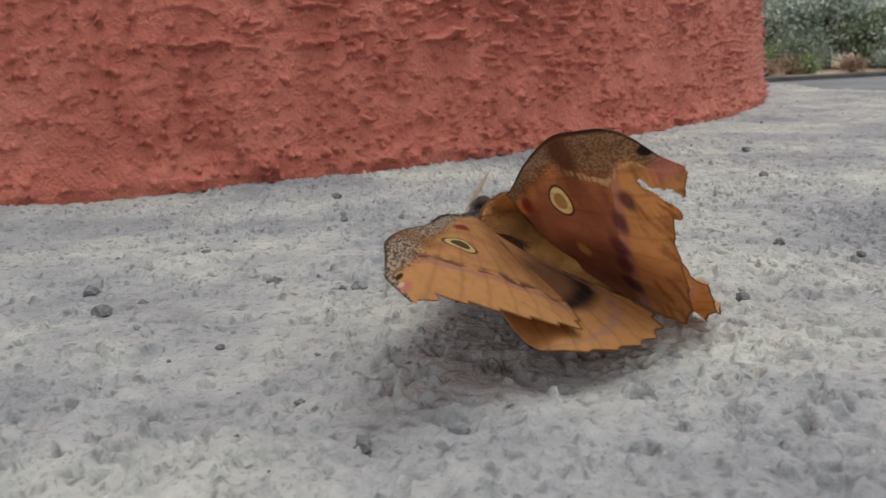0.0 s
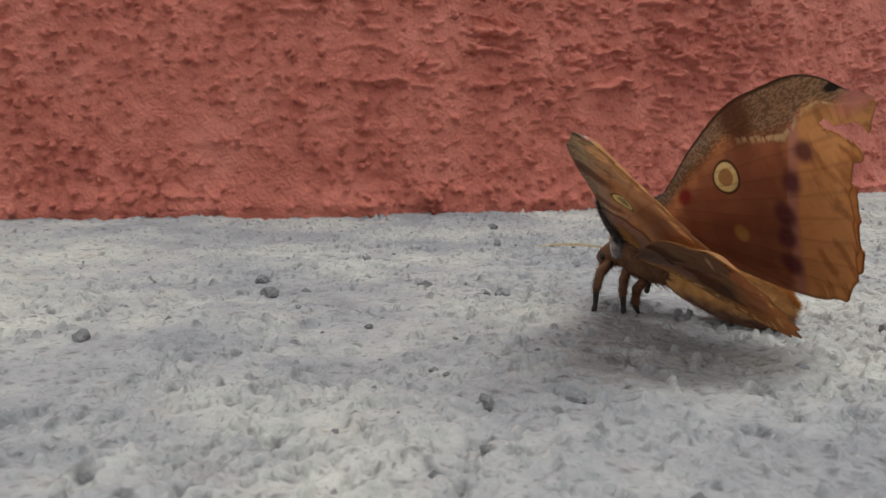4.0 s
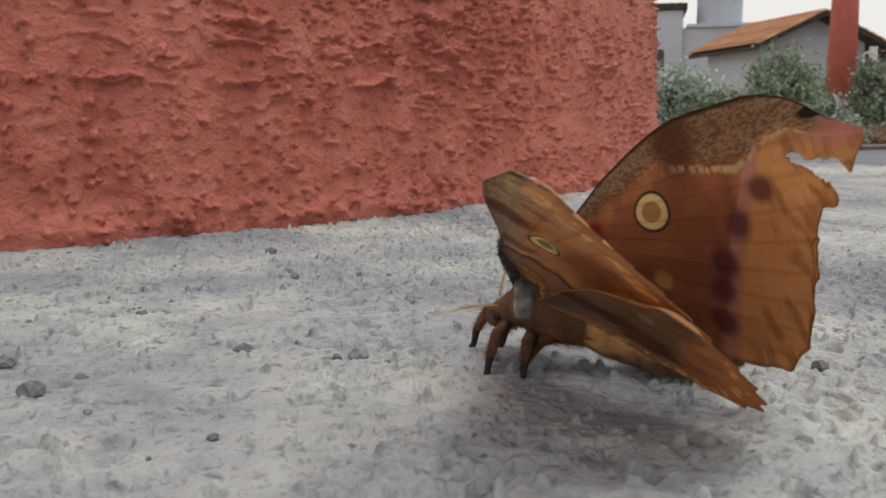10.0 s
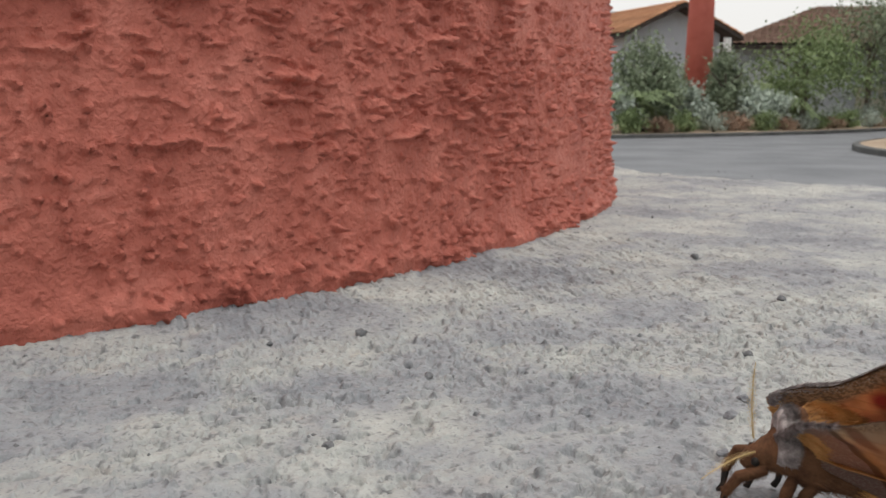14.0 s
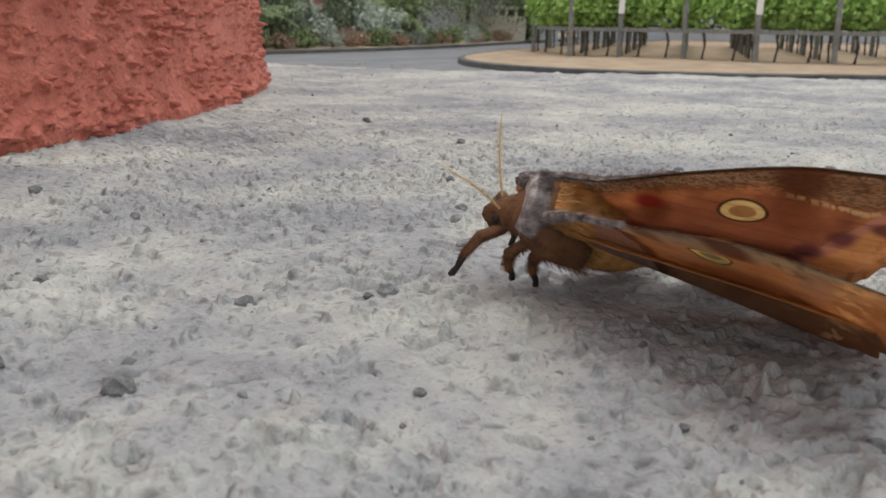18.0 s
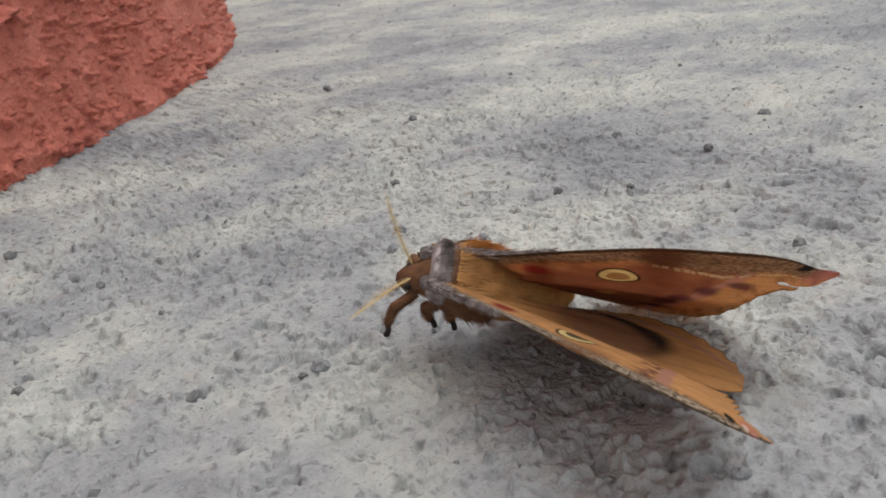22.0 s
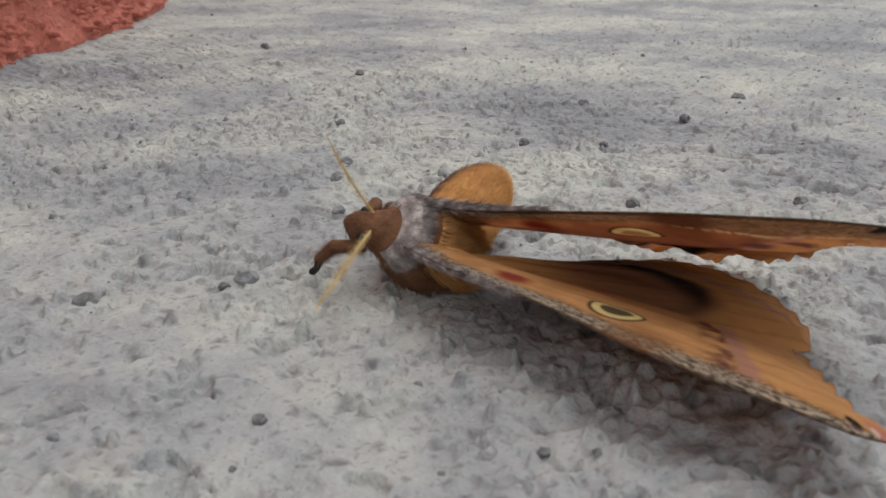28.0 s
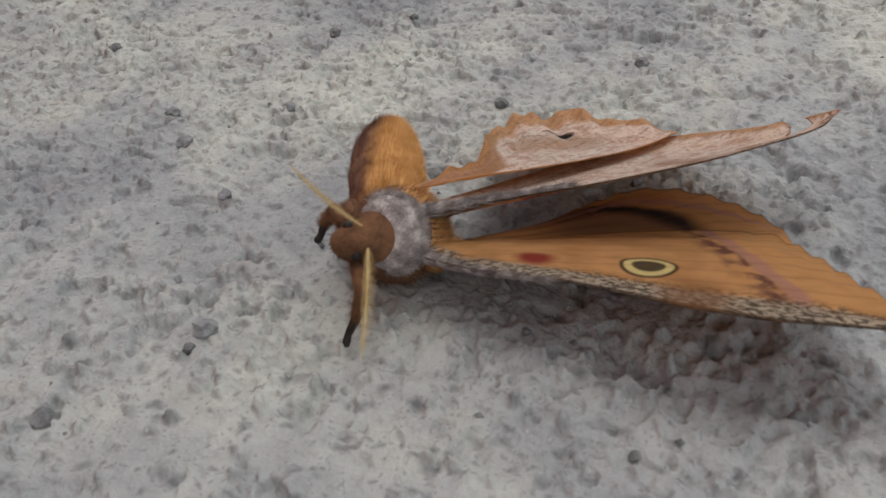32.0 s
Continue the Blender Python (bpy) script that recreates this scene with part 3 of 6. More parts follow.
for b, d, h, s in ((33.2, 28.6, 0.9, 1), (42.0, 35, 1.2, 2)):
    p = at(b, d)
    palm(p.x, p.y, h, s)

# ---- vines on posts ----
POST = noisy("weathered_post", [(0.3, (0.15, 0.155, 0.15)), (0.7, (0.28, 0.28, 0.27))], 8, 0.9, 0.4, 10, 0.01)
WHITE = noisy("white_plastic", [(0.3, (0.72, 0.72, 0.72)), (0.7, (0.82, 0.82, 0.82))], 5, 0.6, 0)
post = tagged(new("vine_post"), "weathered grey wooden vineyard post", "post", group="vineyard posts")
bm = tube([(0, 0, 0), (0.01, 0, 1.1), (0, 0, 2.15)], [0.075, 0.07, 0.065], 8)
part("shaft", bm, POST, post)
vine = tagged(new("grape_vine"), "bright green grape vine on a dark trunk", "vine", group="grape vines")
v, f = leaves_mesh(800, np.array((0.95, 0.4, 0.42)), 0.17, 40)
v[:, 2] += 1.28
mesh_of("foliage", v, f, VINE, vine, smooth=False)
part("trunk", tube([(0, 0, 0), (0.06, 0.02, 0.4), (-0.03, 0, 0.85), (0.0, 0, 1.1)], [0.045, 0.035, 0.035, 0.02], 6), BARK, vine)
for s in (-1, 1):
    part("cane", tube([(0, 0, 0.8), (0.4 * s, 0.02, 0.86), (0.95 * s, 0, 0.84)], [0.025, 0.02, 0.012], 6), BARK, vine)
rail = tagged(new("rail"), "grey wooden rail between the vineyard posts", "rail", group="vineyard rails")
part("bar", box_bm(-1.45, -0.03, -0.05, 1.45, 0.03, 0.05, 0.01), POST, rail)
first = True
SOILTOP = GROUND + 0.13
heads = [at(50.4, 28.5), at(52.6, 25), at(55.6, 25.4), at(59.4, 25), at(63.5, 23.7), at(67.8, 23.8), at(72.5, 24.2), at(78, 25)]
for k, p in enumerate(heads):
    m = pose(p.x, p.y, SOILTOP - 0.05, 0, 0, 40 * k)
    if k:
        copy_thing(post, m)
    else:
        post.matrix_world = m
    back = Vector((0.87, 0.5, 0))
    for n in range(1, 5):
        q = p + back * 3.4 * n
        copy_thing(post, pose(q.x, q.y, SOILTOP - 0.05, 0, 0, 30 * n + k))
    for n in range(9):
        q = p + back * (0.9 + 1.75 * n)
        m = pose(q.x, q.y, SOILTOP - 0.03, 0, 0, 30 + 180 * (n % 2))
        if k or n:
            copy_thing(vine, m)
        else:
            vine.matrix_world = m
for k, (a, b) in enumerate(zip(heads, heads[1:])):
    c, d = (a + b) / 2, b - a
    for n, z in enumerate((0.72,)):
        m = pose(c.x, c.y, SOILTOP + z, 0, 0, math.degrees(math.atan2(d.y, d.x)))
        if k:
            copy_thing(rail, m).scale = (d.length / 2.9, 1, 1)
        else:
            rail.matrix_world = m
    for n in range(2):  # a row of vines just behind the rail
        q = a.lerp(b, 0.28 + 0.44 * n) + Vector((0.5, 0.3, 0))
        copy_thing(vine, pose(q.x, q.y, SOILTOP - 0.03, 0, 0, math.degrees(math.atan2(d.y, d.x))))
for p in (heads[4], heads[2]):
    tag = tagged(part("row_tag", box_bm(-0.08, -0.02, -0.26, 0.08, 0.02, 0.26, 0.015), WHITE), "white plastic tag tied to a vineyard post", "tag", group="vineyard tags")
    u = p.normalized() * (p.length - 0.1)
    tag.matrix_world = pose(u.x, u.y, 0.52, 0, 0, -62)

# ---- houses ----
WOOD = noisy("dark_eave_wood", [(0.3, (0.03, 0.025, 0.022)), (0.7, (0.07, 0.055, 0.05))], 3, 0.8, 0.2)
DARKGLASS, _n, _l, _b = material("dark_window_glass", 0.08, 0.5)
_b.inputs["Base Color"].default_value = (0.03, 0.035, 0.04, 1)
REDPLASTER = noisy("red_plaster", [(0.3, (0.40, 0.10, 0.075)), (0.7, (0.50, 0.14, 0.11))], 2, 0.85, 0.2, 10, 0.01)
BROWNTILE = noisy("brown_roof_tile", [(0.3, (0.17, 0.10, 0.075)), (0.7, (0.26, 0.17, 0.13))], 3, 0.9, 0.3, random_tint=0.15)


def slab(points, thick, mat, name, parent, label=""):
    """A flat polygon given a thickness downwards."""
    bm = bmesh.new()
    up = [bm.verts.new(p) for p in points]
    dn = [bm.verts.new(Vector(p) - Vector((0, 0, thick))) for p in points]
    bm.faces.new(up)
    bm.faces.new(dn[::-1])
    for i in range(len(points)):
        j = (i + 1) % len(points)
        bm.faces.new((up[i], dn[i], dn[j], up[j]))
    bmesh.ops.recalc_face_normals(bm, faces=bm.faces)
    return part(name, bm, mat, parent, label)


def roof_tiles(parent, a, b, c, d, rows, cols, mat):
    """Rows of half-round tiles over the slope a-b (eave) to d-c (ridge), joined row by row."""
    a, b, c, d = Vector(a), Vector(b), Vector(c), Vector(d)
    n = (b - a).cross(d - a).normalized()
    if n.z < 0:
        n = -n
    for r in range(rows):
        bm = bmesh.new()
        p0, p1 = a.lerp(d, r / rows), b.lerp(c, r / rows)
        q0, q1 = a.lerp(d, (r + 1.15) / rows), b.lerp(c, (r + 1.15) / rows)
        pts = []
        for k in range(cols * 4 + 1):
            w = abs(math.sin(math.pi * k / 4)) * 0.09
            f = k / (cols * 4)
            pts.append((bm.verts.new(p0.lerp(p1, f) + n * (w + 0.06)), bm.verts.new(q0.lerp(q1, f) + n * (w + 0.01))))
        for u, v in zip(pts, pts[1:]):
            bm.faces.new((u[0], v[0], v[1], u[1]))
        part("roof_course", bm, mat, parent)


# the gabled house: its front looks at the ledge
l0, l1, r0 = Vector((20.3, 32.0, 0)), Vector((25.4, 30.8, 0)), Vector((22.95, 31.5, 0))  # the roof's front corners
house = tagged(new("house"), "single-storey grey house with a terracotta gable roof", "house")
back = Vector((0.35, 6.0, 0))
EAVE, RIDGE = 2.75, 4.01
inset, along = back.normalized() * 0.8, (l1 - l0).normalized() * 0.55
P0, P1, PR = l0 + inset + along, l1 + inset - along, r0 + inset
wall = lambda p, z: (p.x, p.y, z)
bm = bmesh.new()
front = [bm.verts.new(wall(P0, GROUND)), bm.verts.new(wall(P1, GROUND)), bm.verts.new(wall(P1, EAVE + 0.1)), bm.verts.new(wall(PR, RIDGE - 0.2)), bm.verts.new(wall(P0, EAVE + 0.1))]
rear = [bm.verts.new(v.co + back * 0.75) for v in front]
bm.faces.new(front)
bm.faces.new(rear[::-1])
for i in range(5):
    bm.faces.new((front[i], rear[i], rear[(i + 1) % 5], front[(i + 1) % 5]))
bmesh.ops.recalc_face_normals(bm, faces=bm.faces)
part("wall", bm, HOUSE, house)
out = -back.normalized() * 0.9
for name, e in (("roof", l0), ("roof", l1)):
    slab([wall(e, EAVE - 0.05), wall(r0, RIDGE), wall(r0 + back, RIDGE), wall(e + back, EAVE - 0.05)], 0.16, WOOD, name, house, "dark wooden roof deck under terracotta tiles")
roof_tiles(house, wall(l0, EAVE - 0.03), wall(l0 + back, EAVE - 0.03), wall(r0 + back, RIDGE + 0.02), wall(r0, RIDGE + 0.02), 14, 24, TILE)
roof_tiles(house, wall(l1, EAVE - 0.03), wall(l1 + back, EAVE - 0.03), wall(r0 + back, RIDGE + 0.02), wall(r0, RIDGE + 0.02), 8, 24, TILE)
ff = (P1 - P0).normalized()
for f, w, z0, z1 in ((0.88, 0.5, 0.0, 1.0), (0.3, 0.9, 0.0, 1.1)):
    c = P0.lerp(P1, f) + out * 0.03
    win = part("window", box_bm(-w, -0.05, z0, w, 0.05, z1, 0.01), WOOD, house)
    win.matrix_world = pose(c.x, c.y, 0, 0, 0, math.degrees(math.atan2(ff.y, ff.x)))
    pane = part("pane", box_bm(-w + 0.08, -0.08, z0 + 0.08, w - 0.08, -0.06, z1 - 0.08), DARKGLASS, win)
for f in (0.965, 1.0):
    c = P0.lerp(P1, f) + out * 0.75
    part("porch_post", tube([(c.x, c.y, GROUND), (c.x, c.y, EAVE - 0.1)], [0.09, 0.09], 8), WHITE, house, "pale porch post")

chimney = tagged(new("chimney"), "tall tapered red chimney before the house", "chimney")
c = at(37.0, 35.5)
bm = bmesh.new()
bmesh.ops.create_cone(bm, cap_ends=True, segments=24, radius1=0.56, radius2=0.36, depth=9)
ob = part("shaft", bm, REDPLASTER, chimney, smooth=True)
ob.location = (c.x, c.y, GROUND + 4.5)
bm = bmesh.new()
bmesh.ops.create_cone(bm, cap_ends=True, segments=24, radius1=0.44, radius2=0.44, depth=0.25)
part("cap", bm, REDPLASTER, chimney).location = (c.x, c.y, GROUND + 9.1)

# the taller grey building with a round tower
hall = tagged(new("building"), "grey flat-roofed building with a round tower", "building")
q = at(24.5, 52)
b_ang = -26
part("wall", box_bm(-7, 0, GROUND, 3.3, 9, 5.7, 0.03), HOUSE, hall)
part("parapet", box_bm(-7.2, -0.2, 5.7, 3.5, 9.2, 6.05, 0.03), WOOD, hall, "dark capped parapet")
part("annexe", box_bm(3.3, 0.3, GROUND, 9, 8, 4.75, 0.03), HOUSE, hall)
part("annexe_cap", box_bm(3.52, 0.1, 4.75, 9.2, 8.2, 4.95, 0.03), HOUSE, hall)
bm = bmesh.new()
bmesh.ops.create_cone(bm, cap_ends=True, segments=32, radius1=1.22, radius2=1.22, depth=3.2)
tw = part("tower", bm, HOUSE, hall, smooth=False)
tw.location = (5.3, 1.6, 5.2)
bm = bmesh.new()
bmesh.ops.create_cone(bm, cap_ends=True, segments=32, radius1=1.42, radius2=1.42, depth=0.3)
cp = part("tower_cap", bm, HOUSE, hall)
cp.location = (5.3, 1.6, 6.9)
for x, z0, z1 in ((1.9, 1.6, 3.6), (-3.5, 1.5, 3.5)):
    w = part("window", box_bm(x - 0.42, -0.08 if x < 3.3 else 0.2, z0, x + 0.42, 0.0 if x < 3.3 else 0.28, z1, 0.02), WOOD, hall)
    part("pane", box_bm(x - 0.34, -0.11 if x < 3.3 else 0.17, z0 + 0.08, x + 0.34, -0.085 if x < 3.3 else 0.195, z1 - 0.08), DARKGLASS, w)
hall.matrix_world = pose(q.x, q.y, 0, 0, 0, b_ang)

# the long brown roof behind the trees
barn = tagged(new("long_house"), "long grey house with a brown tiled roof", "house")
a0, a1 = at(38.8, 44), at(52, 48)
depth = Vector((0.62, 0.78, 0)) * 6
bm = bmesh.new()
lo = [a0, a1, a1 + depth, a0 + depth]
lov, hiv = [bm.verts.new(wall(p, GROUND)) for p in lo], [bm.verts.new(wall(p, 2.6)) for p in lo]
for i in range(4):
    bm.faces.new((lov[i], lov[(i + 1) % 4], hiv[(i + 1) % 4], hiv[i]))
bmesh.ops.recalc_face_normals(bm, faces=bm.faces)
part("wall", bm, HOUSE, barn)
e0, e1 = a0 - depth * 0.15 - (a1 - a0).normalized() * 0.5, a1 - depth * 0.15
k0, k1 = a0 + depth * 0.5 + (a1 - a0) * 0.35, a1 + depth * 0.5
slab([wall(e0, 2.55), wall(e1, 2.55), wall(k1, 4.6), wall(k0, 4.5)], 0.18, WOOD, "roof", barn)
roof_tiles(barn, wall(e0, 2.57), wall(e1, 2.57), wall(k1, 4.62), wall(k0, 4.52), 12, 34, BROWNTILE)
slab([wall(e0, 2.55), wall(k0, 4.5), wall(k1, 4.6), wall(e1 + depth * 1.3, 2.5), wall(e0 + depth * 1.3, 2.5)], 0.1, WOOD, "roof", barn)

# the grey house behind the vines
far_house = tagged(new("villa"), "grey house with tall dark windows behind the vines", "house")
part("wall", box_bm(-9, 0, GROUND, 9, 8, 3.6, 0.03), HOUSE, far_house)
for x in (-6.8, -5.2, -2.6, 0.2, 3.0, 5.8):
    w = part("window", box_bm(x - 0.55, -0.06, 0.3, x + 0.55, 0.0, 3.0, 0.02), WOOD, far_house)
    part("pane", box_bm(x - 0.45, -0.09, 0.4, x + 0.45, -0.065, 2.9), DARKGLASS, w)
slab([(-2, -1.2, 3.0), (9.5, -1.2, 3.0), (9.5, 4, 5.0), (-2, 4, 5.0)], 0.15, WOOD, "roof", far_house)
roof_tiles(far_house, (-2, -1.2, 3.03), (9.5, -1.2, 3.03), (9.5, 4, 5.03), (-2, 4, 5.03), 10, 30, TILE)
q = at(63, 52)
far_house.matrix_world = pose(q.x, q.y, 0, 0, 0, -63)

# the cream pierced screen wall under the trees
CREAM = noisy("cream_paint", [(0.3, (0.50, 0.47, 0.38)), (0.7, (0.60, 0.57, 0.48))], 3, 0.9, 0.1)
screen = tagged(new("screen_wall"), "low cream garden wall with a row of openings", "wall")
part("lower_band", box_bm(-1.6, -0.1, GROUND - 0.3, 1.6, 0.1, 0.0, 0.02), CREAM, screen)
for k in range(8):
    part("pier", box_bm(-1.6 + 0.44 * k, -0.1, 0.0, -1.6 + 0.44 * k + 0.16, 0.1, 0.3), CREAM, screen)
part("coping", box_bm(-1.7, -0.14, 0.3, 1.7, 0.14, 0.45, 0.02), CREAM, screen)
q = at(47.9, 44)
screen.matrix_world = pose(q.x, q.y, 0.25, 0, 0, -48)
# rough hills behind everything
HILL = noisy("distant_trees", [(0.3, (0.05, 0.065, 0.045)), (0.7, (0.10, 0.12, 0.085))], 0.3, 0.95, 0.4, 8, 0.3)
bm = bmesh.new()
prev = None
for k in range(73):
    a = math.radians(5 * k)
    h = 3.4 + 1.6 * noise.noise(Vector((math.cos(a) * 6, math.sin(a) * 6, 0.5)))
    lo_v, hi_v = bm.verts.new((95 * math.sin(a), 95 * math.cos(a), GROUND)), bm.verts.new((100 * math.sin(a), 100 * math.cos(a), GROUND + h))
    if prev:
        bm.faces.new((prev[0], lo_v, hi_v, prev[1]))
    prev = (lo_v, hi_v)
tagged(part("backdrop", bm, HILL), "distant belt of dark trees", "backdrop", kind="structure")

# ---- the moth ----
MM = 1.08e-3  # one unit of the wing's plan, in metres


def curve_at(points, u):
    xs_, vs_ = [p[0] for p in points], [p[1] for p in points]
    k = max(0, min(len(xs_) - 2, next((i for i in range(len(xs_) - 1) if u <= xs_[i + 1]), len(xs_) - 2)))
    f = (u - xs_[k]) / (xs_[k + 1] - xs_[k])
    m = lambda i: (vs_[min(i + 1, len(vs_) - 1)] - vs_[max(i - 1, 0)]) / (xs_[min(i + 1, len(xs_) - 1)] - xs_[max(i - 1, 0)])
    d = xs_[k + 1] - xs_[k]
    a, b = vs_[k], vs_[k + 1]
    f2, f3 = f * f, f * f * f
    return (2 * f3 - 3 * f2 + 1) * a + (f3 - 2 * f2 + f) * d * m(k) + (-2 * f3 + 3 * f2) * b + (f3 - f2) * d * m(k + 1)


FORE_LEAD = [(-5, 2.6), (-2, 1.6), (3.5, 0.2), (10, 0.0), (25, -5.4), (40, -9.1), (50, -8.7), (57, -7.7), (62, -5.2), (66, -1.2), (69.5, 1.4)]
LEFT_LEAD = [(-5, 2.4), (-2, 1.4), (3.5, -0.2), (10, -2.0), (25, -2.6), (40, -5.1), (50, -5.3), (57, -3.6), (62, -2.3), (66, -1.0), (69.5, 3.4)]
FORE_TRAIL = [(-5, 5.0), (-1, 7.2), (4, 9.6), (9, 12.4), (20, 17.0), (33, 23.4), (43, 26.9), (48, 26.4), (52, 22.4), (56, 17.0), (60, 11.2), (64, 6.2), (67.5, 4.7), (69.5, 4.3)]
TORN_TRAIL = [(-5, 5.0), (-1, 7.2), (4, 9.6), (9, 12.4), (20, 18.6), (33, 25.9), (43, 29.9), (49, 29.4), (53, 24.4), (56, 17.9), (58.5, 12.5), (61, 10.1), (64, 8.3), (67, 4.8), (69.5, 2.6)]
HIND_LEAD = [(-4, 5.5), (10, 9), (25, 12), (40, 16.5), (48, 21), (52, 24.5)]
HIND_TRAIL = [(-4, 6.5), (2, 9), (8, 14.5), (14, 21), (19, 31), (24, 39), (30, 42), (36, 41.5), (42, 38.5), (47, 34), (50.5, 29), (52, 25)]


def wing_part(name, lead, trail, side, parent, mats, lift, label, torn=False, crumple=0.0, nu=130, nv=48):
    """A thin closed wing in the plan's frame: x outwards, y backwards; the back of the moth is towards +z for the left side."""
    start, end = lead[0][0], lead[-1][0]
    us = [start + (end - start) * (1 - (1 - i / (nu - 1)) ** 1.25) for i in range(nu)]
    P, UV = [], []
    run, last = 0.0, (start, curve_at(trail, start))
    for i, u in enumerate(us):
        a, full = curve_at(lead, u), curve_at(trail, u)
        b = full
        run += math.hypot(u - last[0], b - last[1])
        last = (u, b)
        outer = min(1, max(0, (u - 42) / 4)) if name == "forewing" else min(1, max(0, (run - 25) / 8))
        scallop = outer * (((1.3 if torn else 2.3) if name == "forewing" else 1.3) * (abs(math.sin(run * math.pi / 5.6 + 0.5)) - 0.55) + 0.18 * math.sin(run * 2.3))
        for j in range(nv):
            c = j / (nv - 1)
            b = full
            v = a + (b + scallop * min(1, (b - a) / 6) - a) * c
            slim = min(1, (b - a) / 8)
            bow = slim * (lift[0] * math.sin(math.pi * min(1, c * 1.05)) - lift[1] * (1 - c) ** 4 + lift[3] * c * c * (u / end))
            bow += lift[2] * (max(u, 0) / end) ** 2.5 + 0.16 * slim * math.sin(c * 26) * math.sin(math.pi * min(u / end, 1))
            bow += crumple * c ** 1.5 * slim * (math.sin(u * 0.62) + 0.6 * math.sin(u * 1.37 + 1.0) + 0.4 * math.sin(u * 0.31 + c * 5))
            P.append((u * MM, v * MM, side * bow * MM))
            UV.append(((v - a) / 40, c))
    def gone(i, j):
        u = us[i]
        a, b = curve_at(lead, u), curve_at(trail, u)
        v = a + (b - a) * (j + 0.5) / (nv - 1)
        if not torn or name != "forewing":
            return False
        middle, half = 1.0 + 0.72 * (u - 58.5), 0.2 + 0.27 * (u - 58.5) + 0.3 * math.sin(u * 2.1)
        return 58.5 < u < 66.0 and v > middle - half and (v < middle + half or u > 63.3)
    quads = [(i * nv + j, i * nv + j + 1, (i + 1) * nv + j + 1, (i + 1) * nv + j) for i in range(nu - 1) for j in range(nv - 1) if not gone(i, j)]
    n = len(P)
    th = 0.00011 * side
    verts = [(x, y, z + th) for x, y, z in P] + [(x, y, z - th) for x, y, z in P]
    rim = {}
    for q in quads:
        for a, b in zip(q, q[1:] + q[:1]):
            rim[(a, b)] = 1
    faces = [q[::-1] if side > 0 else q for q in quads] + [tuple(k + n for k in (q if side > 0 else q[::-1])) for q in quads]
    edge = [(a, b, b + n, a + n) for a, b in rim if (b, a) not in rim]
    me = bpy.data.meshes.new(name)
    me.from_pydata(verts, [], faces + edge)
    me.update()
    me.shade_smooth()
    for m in mats:
        me.materials.append(m)
    me.polygons.foreach_set("material_index", [0] * len(quads) + [1] * len(quads) + [0] * len(edge))
    uv = me.uv_layers.new(name="plan")
    loops = np.zeros(len(me.loops), np.int32)
    me.loops.foreach_get("vertex_index", loops)
    uv.data.foreach_set("uv", np.array(UV, np.float32)[loops % n].ravel())
    ob = new(name, me)
    ob.parent = parent
    ob["label"] = label
    return ob


